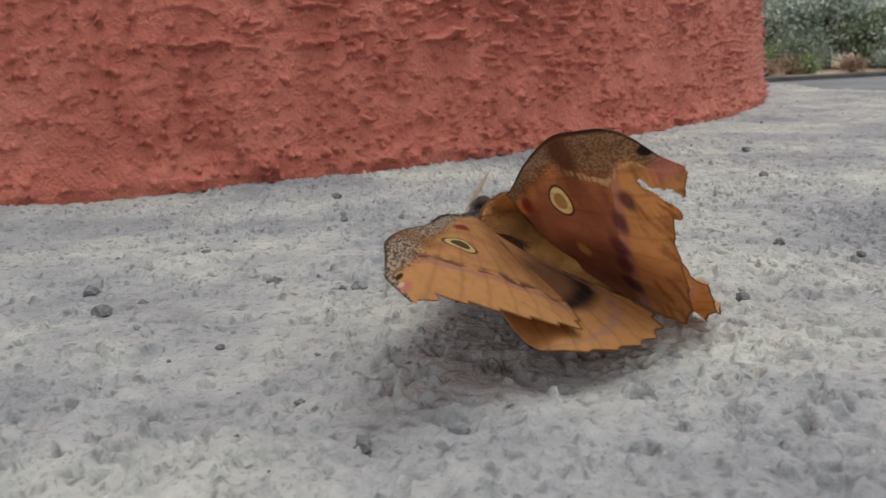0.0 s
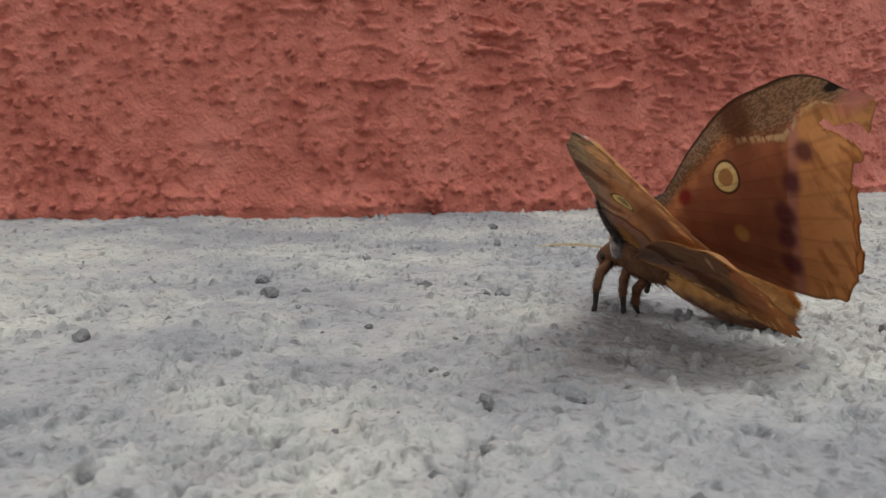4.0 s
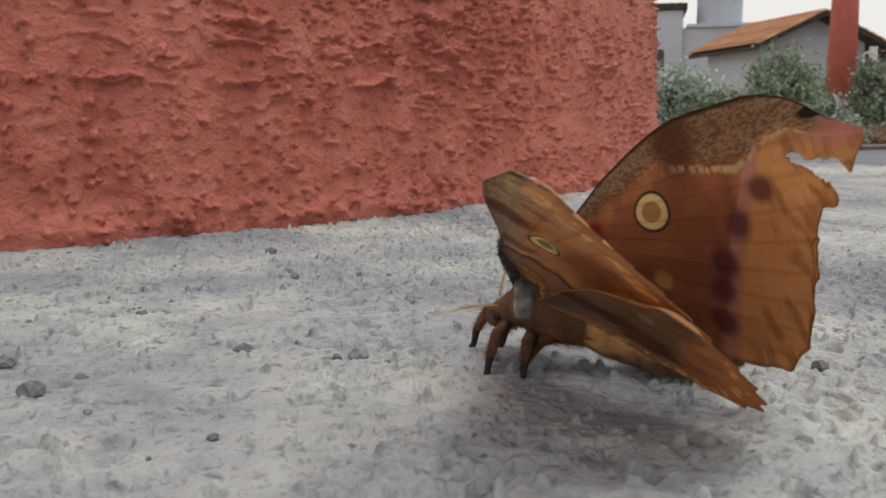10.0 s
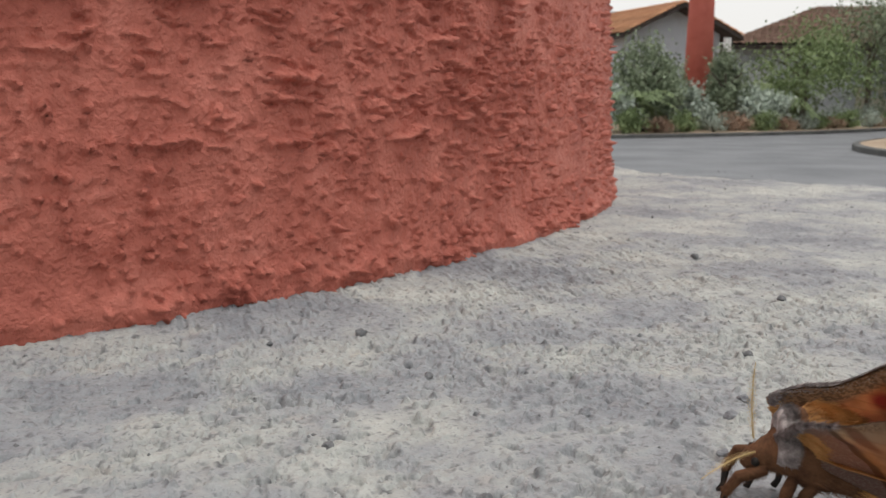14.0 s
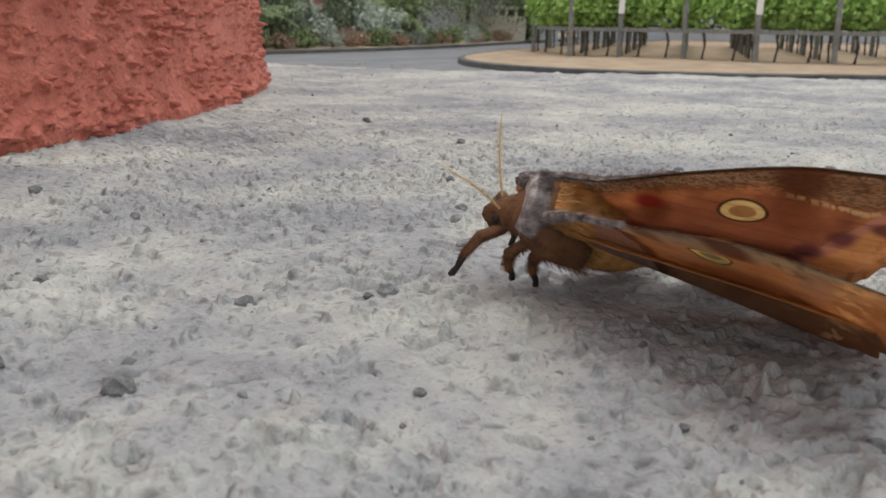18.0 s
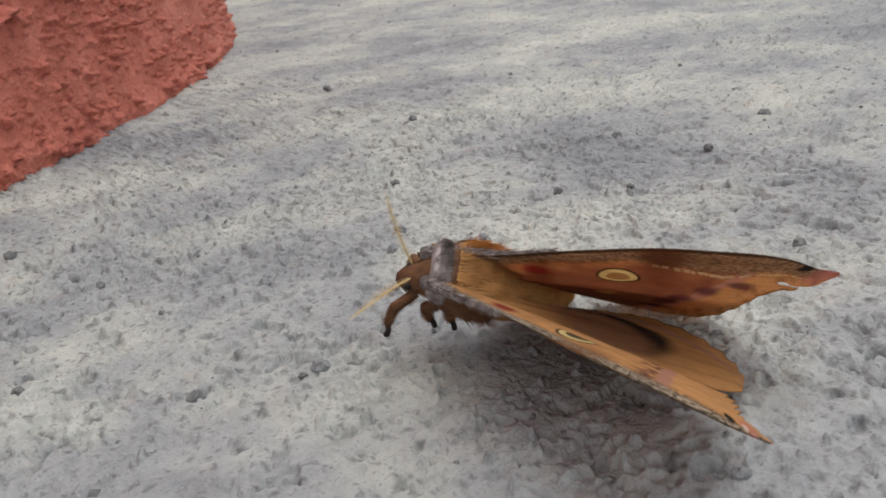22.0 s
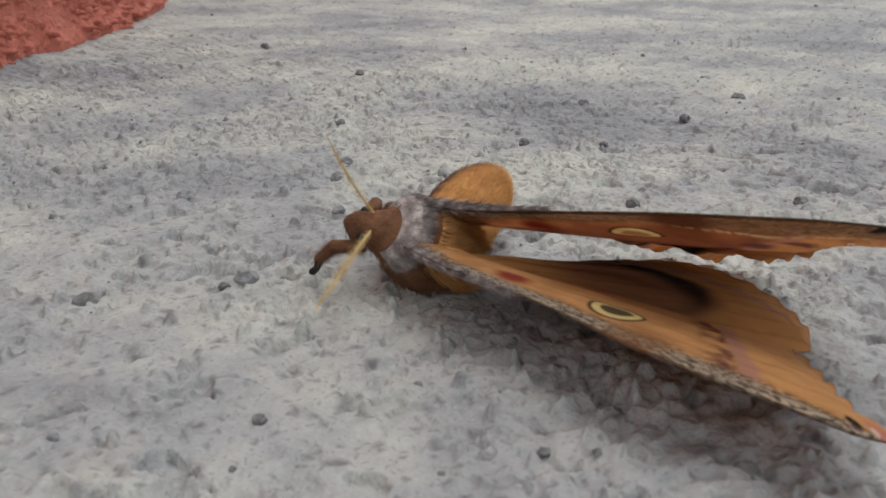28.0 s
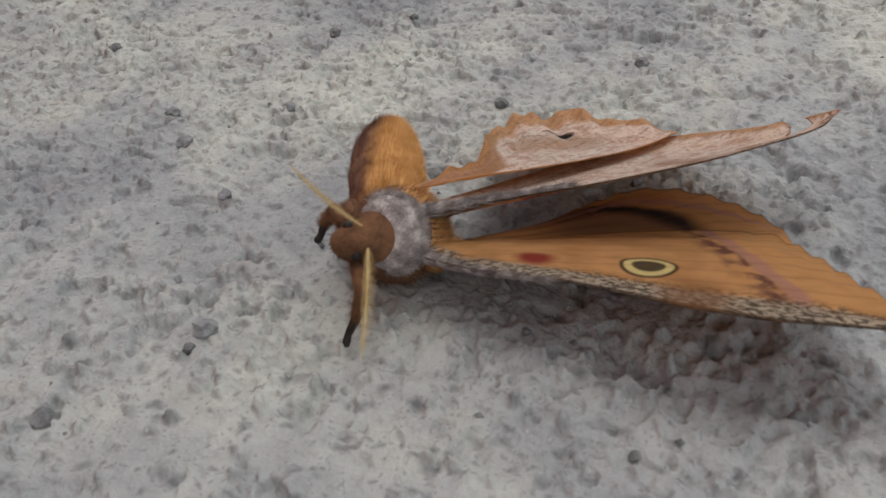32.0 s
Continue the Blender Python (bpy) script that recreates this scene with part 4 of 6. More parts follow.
class Paint:
    """Layers of colour over a wing: masks from its plan in millimetres and from its veins' run."""

    def __init__(self, name, base, rough=0.75):
        self.m, self.n, self.l, self.b = material(name, rough, 0.25)
        co = self.n.new("ShaderNodeTexCoord")
        mp = self.n.new("ShaderNodeVectorMath")
        mp.operation = "SCALE"
        mp.inputs["Scale"].default_value = 1 / MM
        self.l.new(co.outputs["Object"], mp.inputs[0])
        self.mm = mp.outputs[0]
        sep = self.n.new("ShaderNodeSeparateXYZ")
        self.l.new(self.mm, sep.inputs[0])
        self.u, self.v = sep.outputs["X"], sep.outputs["Y"]
        suv = self.n.new("ShaderNodeSeparateXYZ")
        self.l.new(co.outputs["UV"], suv.inputs[0])
        self.c = suv.outputs["Y"]
        rgb = self.n.new("ShaderNodeRGB")
        rgb.outputs[0].default_value = (*base, 1)
        self.colour = rgb.outputs[0]
        self.front = self.math("MULTIPLY", suv.outputs["X"], 40.0)  # how far behind the front edge
        self.wob = self.math("MULTIPLY", self.math("SUBTRACT", self.noise(0.18), 0.5), 5.0)

    def math(self, op, a, b=None, c=None, clamp=False):
        k = self.n.new("ShaderNodeMath")
        k.operation, k.use_clamp = op, clamp
        for i, v in enumerate((a, b, c)):
            if v is None:
                continue
            if isinstance(v, (int, float)):
                k.inputs[i].default_value = v
            else:
                self.l.new(v, k.inputs[i])
        return k.outputs[0]

    def noise(self, scale, detail=4.0, stretch=None):
        k = self.n.new("ShaderNodeTexNoise")
        k.inputs["Scale"].default_value, k.inputs["Detail"].default_value = scale, detail
        src = self.mm
        if stretch:
            q = self.n.new("ShaderNodeVectorMath")
            q.operation = "MULTIPLY"
            q.inputs[1].default_value = stretch
            self.l.new(src, q.inputs[0])
            src = q.outputs[0]
        self.l.new(src, k.inputs["Vector"])
        return k.outputs["Fac"]

    def step(self, value, lo, hi):
        k = self.n.new("ShaderNodeMapRange")
        k.interpolation_type = "SMOOTHSTEP"
        self.l.new(value, k.inputs["Value"])
        k.inputs["From Min"].default_value, k.inputs["From Max"].default_value = lo, hi
        return k.outputs["Result"]

    def ellipse(self, u, v, a, b, soft=0.1, wobble=0.0):
        x = self.math("DIVIDE", self.math("SUBTRACT", self.u, u), a)
        y = self.math("DIVIDE", self.math("SUBTRACT", self.v, v), b)
        d = self.math("SQRT", self.math("ADD", self.math("MULTIPLY", x, x), self.math("MULTIPLY", y, y)))
        if wobble:
            d = self.math("MULTIPLY_ADD", self.wob, wobble, d)
        return self.math("SUBTRACT", 1.0, self.step(d, 1 - soft, 1 + soft))

    def lay(self, mask, colour, amount=1.0):
        k = self.n.new("ShaderNodeMixRGB")
        if amount != 1.0:
            mask = self.math("MULTIPLY", mask, amount)
        self.l.new(mask, k.inputs["Fac"])
        self.l.new(self.colour, k.inputs["Color1"])
        k.inputs["Color2"].default_value = (*colour, 1)
        self.colour = k.outputs["Color"]

    def done(self, veins=11, streaks=0.15):
        streak = self.noise(0.6, 6.0, (0.45, 1.0, 1.0))
        self.lay(self.step(streak, 0.45, 0.75), (0.16, 0.065, 0.02), streaks)
        grain = self.noise(4.5, 2.0)
        self.lay(self.step(grain, 0.5, 0.8), (0.13, 0.06, 0.02), streaks * 0.7)
        # veins fan out from the root
        spread = self.math("ARCTAN2", self.math("ADD", self.v, 3.0), self.math("ADD", self.u, 9.0))
        vein = self.math("POWER", self.math("ABSOLUTE", self.math("SINE", self.math("MULTIPLY", spread, veins * 4.2))), 30.0)
        self.lay(vein, (0.24, 0.10, 0.04), 0.22)
        bp = self.n.new("ShaderNodeBump")
        bp.inputs["Strength"].default_value, bp.inputs["Distance"].default_value = 0.55, 0.0004
        self.l.new(self.math("ADD", self.math("MULTIPLY", vein, 0.5), self.math("MULTIPLY", grain, 0.5)), bp.inputs["Height"])
        self.l.new(bp.outputs["Normal"], self.b.inputs["Normal"])
        self.l.new(self.colour, self.b.inputs["Base Color"])
        # a thin wing lets some light through
        tr = self.n.new("ShaderNodeBsdfTranslucent")
        self.l.new(self.colour, tr.inputs["Color"])
        mix = self.n.new("ShaderNodeMixShader")
        mix.inputs["Fac"].default_value = 0.54
        self.l.new(self.b.outputs[0], mix.inputs[1])
        self.l.new(tr.outputs[0], mix.inputs[2])
        self.l.new(mix.outputs[0], self.n["Material Output"].inputs["Surface"])
        return self.m


def eyespot(p, u, v, a, b, core):
    p.lay(p.ellipse(u, v, a * 1.28, b * 1.32, 0.07), (0.035, 0.022, 0.012), 0.9)
    p.lay(p.ellipse(u, v, a * 1.1, b * 1.12, 0.07), (0.80, 0.66, 0.30))
    if core[0] < 0.2:
        p.lay(p.ellipse(u, v, a * 0.74, b * 0.72, 0.1), (0.05, 0.035, 0.02), 0.8)
    p.lay(p.ellipse(u, v, a * 0.68, b * 0.66, 0.12), core)


def fore_upper(name, base, core, eye, black, front_colour, tip):
    p = Paint(name, base)
    # the right wing: its shade is put into browner, darker colours
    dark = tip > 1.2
    inside = lambda m: p.math("SUBTRACT", 1.0, m)
    # how far out from the root, slanted as the outer margin is
    d = p.math("ADD", p.math("MULTIPLY_ADD", p.v, 0.62, p.u), p.math("MULTIPLY", p.wob, 0.35))
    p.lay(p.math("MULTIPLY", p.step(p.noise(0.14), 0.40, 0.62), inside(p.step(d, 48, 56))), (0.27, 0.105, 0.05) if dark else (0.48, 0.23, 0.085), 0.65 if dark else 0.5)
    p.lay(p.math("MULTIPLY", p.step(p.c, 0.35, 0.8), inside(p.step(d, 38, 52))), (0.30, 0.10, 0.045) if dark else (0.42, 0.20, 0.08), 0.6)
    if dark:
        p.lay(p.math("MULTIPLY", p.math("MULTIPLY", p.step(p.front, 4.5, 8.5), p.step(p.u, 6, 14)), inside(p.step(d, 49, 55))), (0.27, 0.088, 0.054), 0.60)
    # tan margin, pale pink line and purple-brown blotches inside it
    p.lay(p.step(d, 54.0, 56.5), (0.68, 0.37, 0.15), 0.8)
    if dark:
        p.lay(p.math("MULTIPLY", p.step(d, 56.0, 61.0), p.step(p.noise(0.5, 5.0, (1.0, 0.25, 1.0)), 0.48, 0.62)), (0.34, 0.15, 0.055), 0.7)
    p.lay(p.math("MULTIPLY", p.step(d, 52.2, 53.2), inside(p.step(d, 54.6, 56.0))), (0.52, 0.27, 0.22), 0.75)
    p.lay(p.math("MULTIPLY", p.math("MULTIPLY", p.step(d, 47.5, 51.0), inside(p.step(d, 52.2, 53.2))), p.step(p.noise(0.34), 0.40, 0.60)), (0.13, 0.040, 0.045), 0.35 if dark else 0.85)
    if dark:
        for bu, bv, br in ((54.0, 4.6, 2.0), (48.3, 8.4, 2.3), (43.6, 13.2, 2.4), (41.0, 17.2, 2.2), (38.8, 22.0, 2.4)):
            p.lay(p.ellipse(bu, bv, br, br * 0.95, 0.5, 0.12), (0.115, 0.030, 0.045), 0.85)
    p.lay(p.ellipse(11.6, 12.4, 4.2, 1.8, 0.5, 0.1), (0.22, 0.025, 0.02), 0.9)
    p.lay(p.ellipse(18.4, 2.8, 2.6, 1.6, 0.5, 0.12), (0.30, 0.03, 0.025), 0.95)
    # the grey front edge with its dark flecks, wider and browner towards the tip
    out = p.math("MULTIPLY", p.step(p.u, 34, 58), 0.11 if dark else 0.05)
    edge = p.math("SUBTRACT", p.math("MULTIPLY_ADD", p.wob, 0.010, p.c), out)
    strip = p.math("MULTIPLY", inside(p.step(p.math("MULTIPLY_ADD", p.wob, 0.15, p.front), 2.3, 3.6)), inside(p.step(p.u, 52, 62)))
    strip = p.math("MAXIMUM", strip, inside(p.step(edge, 0.10, 0.16)))
    p.lay(strip, front_colour, 0.9)
    fleck = p.step(p.noise(1.9, 3.0, (0.55, 1.4, 1.0)), 0.46, 0.54)
    p.lay(p.math("MULTIPLY", p.math("MAXIMUM", strip, inside(p.step(edge, 0.11, 0.22))), fleck), (0.055, 0.035, 0.022), 0.55 if dark else 0.85)
    hair = p.step(p.noise(5.5, 2.0, (0.35, 1.6, 1.0)), 0.55, 0.66)
    p.lay(p.math("MULTIPLY", p.math("MULTIPLY", inside(p.step(edge, 0.06, 0.13)), hair), inside(p.step(p.u, 30, 46))), (0.62, 0.57, 0.50), 0.8)
    p.lay(inside(p.step(p.c, 0.010, 0.026)), (0.05, 0.03, 0.02), 0.8)
    p.lay(p.ellipse(41, -6.0 if dark else -2.2, 4.4, 4.2, 0.5, 0.15), (0.13, 0.050, 0.025) if dark else (0.30, 0.13, 0.05), 0.85 if dark else 0.6)
    if dark:
        # a cream thread along the lower border of the grey field
        thread = p.math("MULTIPLY", p.step(edge, 0.145, 0.16), inside(p.step(edge, 0.17, 0.195)))
        p.lay(p.math("MULTIPLY", p.math("MULTIPLY", thread, p.step(p.u, 36, 44)), p.step(p.noise(1.1, 4.0, (1.0, 0.3, 1.0)), 0.38, 0.55)), (0.66, 0.50, 0.27), 0.8)
        p.lay(p.ellipse(30.0, 13.5, 1.9, 1.6, 0.4, 0.1), (0.62, 0.33, 0.10), 0.9)
    p.lay(p.ellipse(67.0, black[1] + 2.3 * tip, 2.2 * tip, 1.2 * tip, 0.6), (0.62, 0.24, 0.19), 0.8)
    p.lay(p.ellipse(black[0], black[1], 1.5 * tip, 0.62 * tip, 0.25, 0.06), (0.012, 0.010, 0.010), 0.97)
    p.lay(p.ellipse(black[0] + 2.0, black[1] + 0.9, 0.9 * tip, 0.5 * tip, 0.3), (0.80, 0.62, 0.52), 0.0 if dark else 0.9)
    p.lay(p.step(p.c, 0.975, 1.0), (0.20, 0.09, 0.03), 0.7)
    eyespot(p, eye[0], eye[1], 3.1, 2.5, core)
    return p.done()


def hind_upper(name, base):
    p = Paint(name, base)
    p.lay(p.ellipse(26, 20, 13, 8, 0.5, 0.05), (0.20, 0.09, 0.05), 0.55)
    p.lay(p.ellipse(27, 24, 11, 7.5, 0.22, 0.05), (0.018, 0.015, 0.018), 0.97)
    p.lay(p.ellipse(26, 21, 10, 6.0, 0.3, 0.04), (0.34, 0.17, 0.09), 0.9)
    ring = p.math("MULTIPLY", p.step(p.c, 0.68, 0.72), p.math("SUBTRACT", 1.0, p.step(p.c, 0.75, 0.80)))
    p.lay(ring, (0.50, 0.28, 0.24), 0.6)
    p.lay(p.step(p.c, 0.975, 1.0), (0.16, 0.07, 0.03), 0.8)
    return p.done()


def under_pale(name, base, hind=False):
    """The right wing from below: pink-white scales with brown flecks, rust blotches and a tan margin."""
    p = Paint(name, base)
    inside = lambda m: p.math("SUBTRACT", 1.0, m)
    edge = p.math("MULTIPLY_ADD", p.wob, 0.035, p.c)
    p.lay(p.step(p.noise(0.26, 5.0), 0.50, 0.58), (0.62, 0.38, 0.27), 0.55)
    p.lay(p.step(p.noise(0.7, 5.0), 0.48, 0.58), (0.95, 0.85, 0.77), 0.75)
    if hind:
        p.lay(p.math("MULTIPLY", inside(p.step(p.math("MULTIPLY_ADD", p.wob, 1.2, p.u), 17, 20)), p.step(p.c, 0.1, 0.3)), (0.50, 0.24, 0.10), 0.85)
        p.lay(p.ellipse(30, 26, 9, 4, 0.5, 0.2), (0.55, 0.29, 0.15), 0.6)
        p.lay(p.ellipse(33, 31, 1.5, 1.1, 0.3, 0.3), (0.01, 0.01, 0.01))
        p.lay(p.ellipse(30.5, 31.6, 1.6, 0.35, 0.4, 0.2), (0.03, 0.02, 0.02), 0.9)
        p.lay(p.step(edge, 0.74, 0.84), (0.64, 0.36, 0.16), 0.85)
    else:
        p.lay(p.ellipse(19, 3, 2.6, 6, 0.35, 0.12), (0.24, 0.11, 0.06), 0.8)
        p.lay(p.ellipse(41, 0, 3.2, 8, 0.5, 0.14), (0.36, 0.17, 0.09), 0.6)
        p.lay(p.ellipse(56, -4, 2.2, 1.6, 0.5, 0.14), (0.42, 0.26, 0.15), 0.7)
        p.lay(p.ellipse(50, -4.5, 1.8, 1.4, 0.5, 0.14), (0.42, 0.26, 0.15), 0.7)
        p.lay(p.ellipse(65, -2.4, 1.4, 0.8, 0.3), (0.03, 0.02, 0.02), 0.9)
        p.lay(p.math("MULTIPLY", inside(p.step(p.front, 2.5, 5.0)), p.step(p.noise(1.5, 3.0, (0.5, 1.4, 1.0)), 0.47, 0.55)), (0.30, 0.155, 0.085), 0.85)
        p.lay(p.step(edge, 0.80, 0.90), (0.62, 0.36, 0.17), 0.8)
    p.lay(p.step(p.noise(1.6, 4.0, (0.7, 1.2, 1.0)), 0.55, 0.62), (0.36, 0.19, 0.11), 0.6)
    return p.done(streaks=0.10)


def under_brown_fore(name):
    """The left forewing from below: a purple-brown root, a dark zigzag, maroon patches, and a grey-tan front and tip."""
    p = Paint(name, (0.54, 0.31, 0.155))
    inside = lambda m: p.math("SUBTRACT", 1.0, m)
    d = p.math("MULTIPLY_ADD", p.v, 0.62, p.u)
    p.lay(p.step(p.noise(0.16), 0.46, 0.62), (0.34, 0.165, 0.08), 0.5)
    p.lay(inside(p.step(p.math("MULTIPLY_ADD", p.wob, 0.4, p.front), 4.0, 8.0)), (0.56, 0.43, 0.30), 0.75)
    p.lay(p.math("MULTIPLY", p.step(p.u, 42, 50), inside(p.step(p.c, 0.35, 0.60))), (0.55, 0.385, 0.225), 0.75)
    p.lay(p.math("MULTIPLY", p.step(p.u, 42, 50), p.math("MULTIPLY", inside(p.step(p.c, 0.25, 0.40)), p.step(p.noise(0.5), 0.52, 0.62))), (0.22, 0.13, 0.07), 0.6)
    p.lay(p.ellipse(35, 11.5, 9, 5.0, 0.5, 0.10), (0.15, 0.060, 0.040), 0.7)
    p.lay(p.math("MULTIPLY", p.step(p.c, 0.70, 0.84), inside(p.step(p.u, 50, 60))), (0.22, 0.105, 0.065), 0.7)
    w = p.math("MULTIPLY_ADD", p.wob, 0.9, p.u)
    p.lay(inside(p.step(w, 16.5, 17.5)), (0.26, 0.165, 0.14), 0.95)
    p.lay(p.math("MULTIPLY", inside(p.step(w, 16.5, 17.5)), p.step(p.noise(3.0, 3.0, (0.4, 1.5, 1.0)), 0.5, 0.6)), (0.38, 0.31, 0.27), 0.55)
    p.lay(p.math("MULTIPLY", p.step(w, 16.5, 17.3), inside(p.step(w, 18.5, 20.5))), (0.070, 0.036, 0.026), 0.8)
    p.lay(p.math("MULTIPLY", p.step(w, 21.0, 24.0), inside(p.step(p.math("ADD", p.u, p.v), 34, 40))), (0.32, 0.23, 0.17), 0.4)
    p.lay(p.ellipse(40.5, -2.0, 3.6, 4.6, 0.45, 0.12), (0.15, 0.055, 0.032), 0.85)
    p.lay(p.ellipse(24.5, 0.5, 2.4, 3.4, 0.45, 0.12), (0.20, 0.075, 0.045), 0.7)
    p.lay(p.ellipse(66.6, 2.8, 3.2, 2.2, 0.5, 0.1), (0.46, 0.22, 0.19), 0.75)
    p.lay(p.ellipse(64.6, -0.8, 1.5, 0.7, 0.3, 0.08), (0.02, 0.015, 0.012), 0.9)
    # a row of cream spots inside the margin
    p.lay(p.math("MULTIPLY", p.math("MULTIPLY", p.step(d, 54.5, 57.5), inside(p.step(d, 59.0, 62.0))), p.step(p.noise(0.42, 3.0), 0.49, 0.57)), (0.86, 0.62, 0.34), 0.75)
    p.lay(p.math("MULTIPLY", inside(p.step(p.c, 0.04, 0.10)), p.step(p.noise(2.6, 3.0, (0.5, 1.4, 1.0)), 0.44, 0.56)), (0.13, 0.075, 0.05), 0.6)
    eyespot(p, 33.5, 4.2, 2.9, 1.9, (0.50, 0.40, 0.22))
    return p.done()


def under_brown_hind(name):
    """The left hindwing from below: mottled purple-brown, a maroon fan past a dark zigzag, a tan margin with cream spots."""
    p = Paint(name, (0.40, 0.21, 0.11))
    inside = lambda m: p.math("SUBTRACT", 1.0, m)
    w = p.math("MULTIPLY_ADD", p.wob, 0.03, p.c)
    r = p.math("MULTIPLY_ADD", p.wob, 1.0, p.math("MULTIPLY_ADD", p.v, 0.25, p.u))
    p.lay(p.step(p.noise(0.2), 0.46, 0.60), (0.20, 0.095, 0.055), 0.5)
    p.lay(p.math("MULTIPLY", p.step(r, 23, 25), inside(p.step(r, 31, 35))), (0.11, 0.045, 0.030), 0.75)
    p.lay(inside(p.step(r, 22, 23.5)), (0.26, 0.165, 0.14), 0.9)
    p.lay(p.math("MULTIPLY", inside(p.step(r, 22, 23.5)), p.step(p.noise(3.0, 3.0, (0.4, 1.5, 1.0)), 0.5, 0.6)), (0.37, 0.29, 0.25), 0.5)
    p.lay(p.ellipse(37, 24, 1.9, 1.3, 0.3, 0.2), (0.56, 0.38, 0.22), 0.85)
    p.lay(p.step(w, 0.76, 0.82), (0.42, 0.215, 0.085), 0.85)
    p.lay(p.math("MULTIPLY", p.math("MULTIPLY", p.step(w, 0.84, 0.86), inside(p.step(w, 0.90, 0.92))), p.step(p.noise(0.42), 0.48, 0.55)), (0.80, 0.56, 0.28), 0.7)
    return p.done()


FORE_L = fore_upper("upper_forewing", (0.70, 0.375, 0.155), (0.10, 0.075, 0.04), (33.9, 4.6), (65.0, 0.3), (0.56, 0.48, 0.38), 0.65)
# browner base than the left's, with this wing's shade in the colour
FORE_R = fore_upper("upper_forewing_shaded_brown", (0.55, 0.24, 0.10), (0.44, 0.25, 0.10), (33.1, 2.8), (64.6, -2.9), (0.37, 0.235, 0.135), 1.5)
HIND_L = hind_upper("upper_hindwing", (0.68, 0.36, 0.14))
FORE_U = under_pale("under_forewing", (0.90, 0.76, 0.66))
FORE_UL = under_brown_fore("under_forewing_rust")
HIND_UL = under_brown_hind("under_hindwing_maroon")
HIND_U = under_pale("under_hindwing", (0.90, 0.75, 0.66), True)
BROWNFUR = noisy("brown_fur", [(0.3, (0.080, 0.036, 0.018)), (0.7, (0.19, 0.092, 0.046))], 300, 0.95, 0.6, 6, 0.0004)
TUFT = noisy("orange_tuft", [(0.3, (0.46, 0.22, 0.070)), (0.7, (0.72, 0.41, 0.165))], 300, 0.95, 0.5, 6, 0.0004)


def two_tone():
    """Abdomen hair: orange on the back, purple-brown on the flanks and belly."""
    m, n, l, b = material("abdomen_hair", 0.95, 0.2)
    co = n.new("ShaderNodeTexCoord")
    grain = n.new("ShaderNodeTexNoise")
    grain.inputs["Scale"].default_value = 300
    l.new(co.outputs["Object"], grain.inputs["Vector"])
    sep = n.new("ShaderNodeSeparateXYZ")
    l.new(co.outputs["Object"], sep.inputs[0])
    wave = n.new("ShaderNodeMath")
    wave.operation = "MULTIPLY_ADD"
    l.new(grain.outputs["Fac"], wave.inputs[0])
    wave.inputs[1].default_value = 0.003
    l.new(sep.outputs["Z"], wave.inputs[2])
    rise = n.new("ShaderNodeMapRange")
    l.new(wave.outputs[0], rise.inputs["Value"])
    rise.inputs["From Min"].default_value, rise.inputs["From Max"].default_value = -0.0115, -0.0085
    dark = ramp_of(n, [(0.3, (0.10, 0.046, 0.030)), (0.7, (0.22, 0.115, 0.075))])
    pale = ramp_of(n, [(0.3, (0.36, 0.165, 0.050)), (0.7, (0.58, 0.31, 0.115))])
    mix = n.new("ShaderNodeMixRGB")
    l.new(rise.outputs["Result"], mix.inputs["Fac"])
    for ramp, k in ((dark, "Color1"), (pale, "Color2")):
        l.new(grain.outputs["Fac"], ramp.inputs["Fac"])
        l.new(ramp.outputs["Color"], mix.inputs[k])
    l.new(mix.outputs["Color"], b.inputs["Base Color"])
    return m


ABDOMENFUR = two_tone()
GREYHAIR = noisy("grey_hair", [(0.25, (0.11, 0.092, 0.088)), (0.5, (0.28, 0.245, 0.24)), (0.75, (0.58, 0.53, 0.51))], 500, 0.95, 0.5, 6, 0.0004)
BLACK = noisy("black_claw", [(0.3, (0.012, 0.010, 0.010)), (0.7, (0.03, 0.025, 0.02))], 500, 0.6, 0.2)
STRAW = noisy("straw_antenna", [(0.3, (0.46, 0.32, 0.13)), (0.7, (0.58, 0.44, 0.22))], 500, 0.7, 0.2)

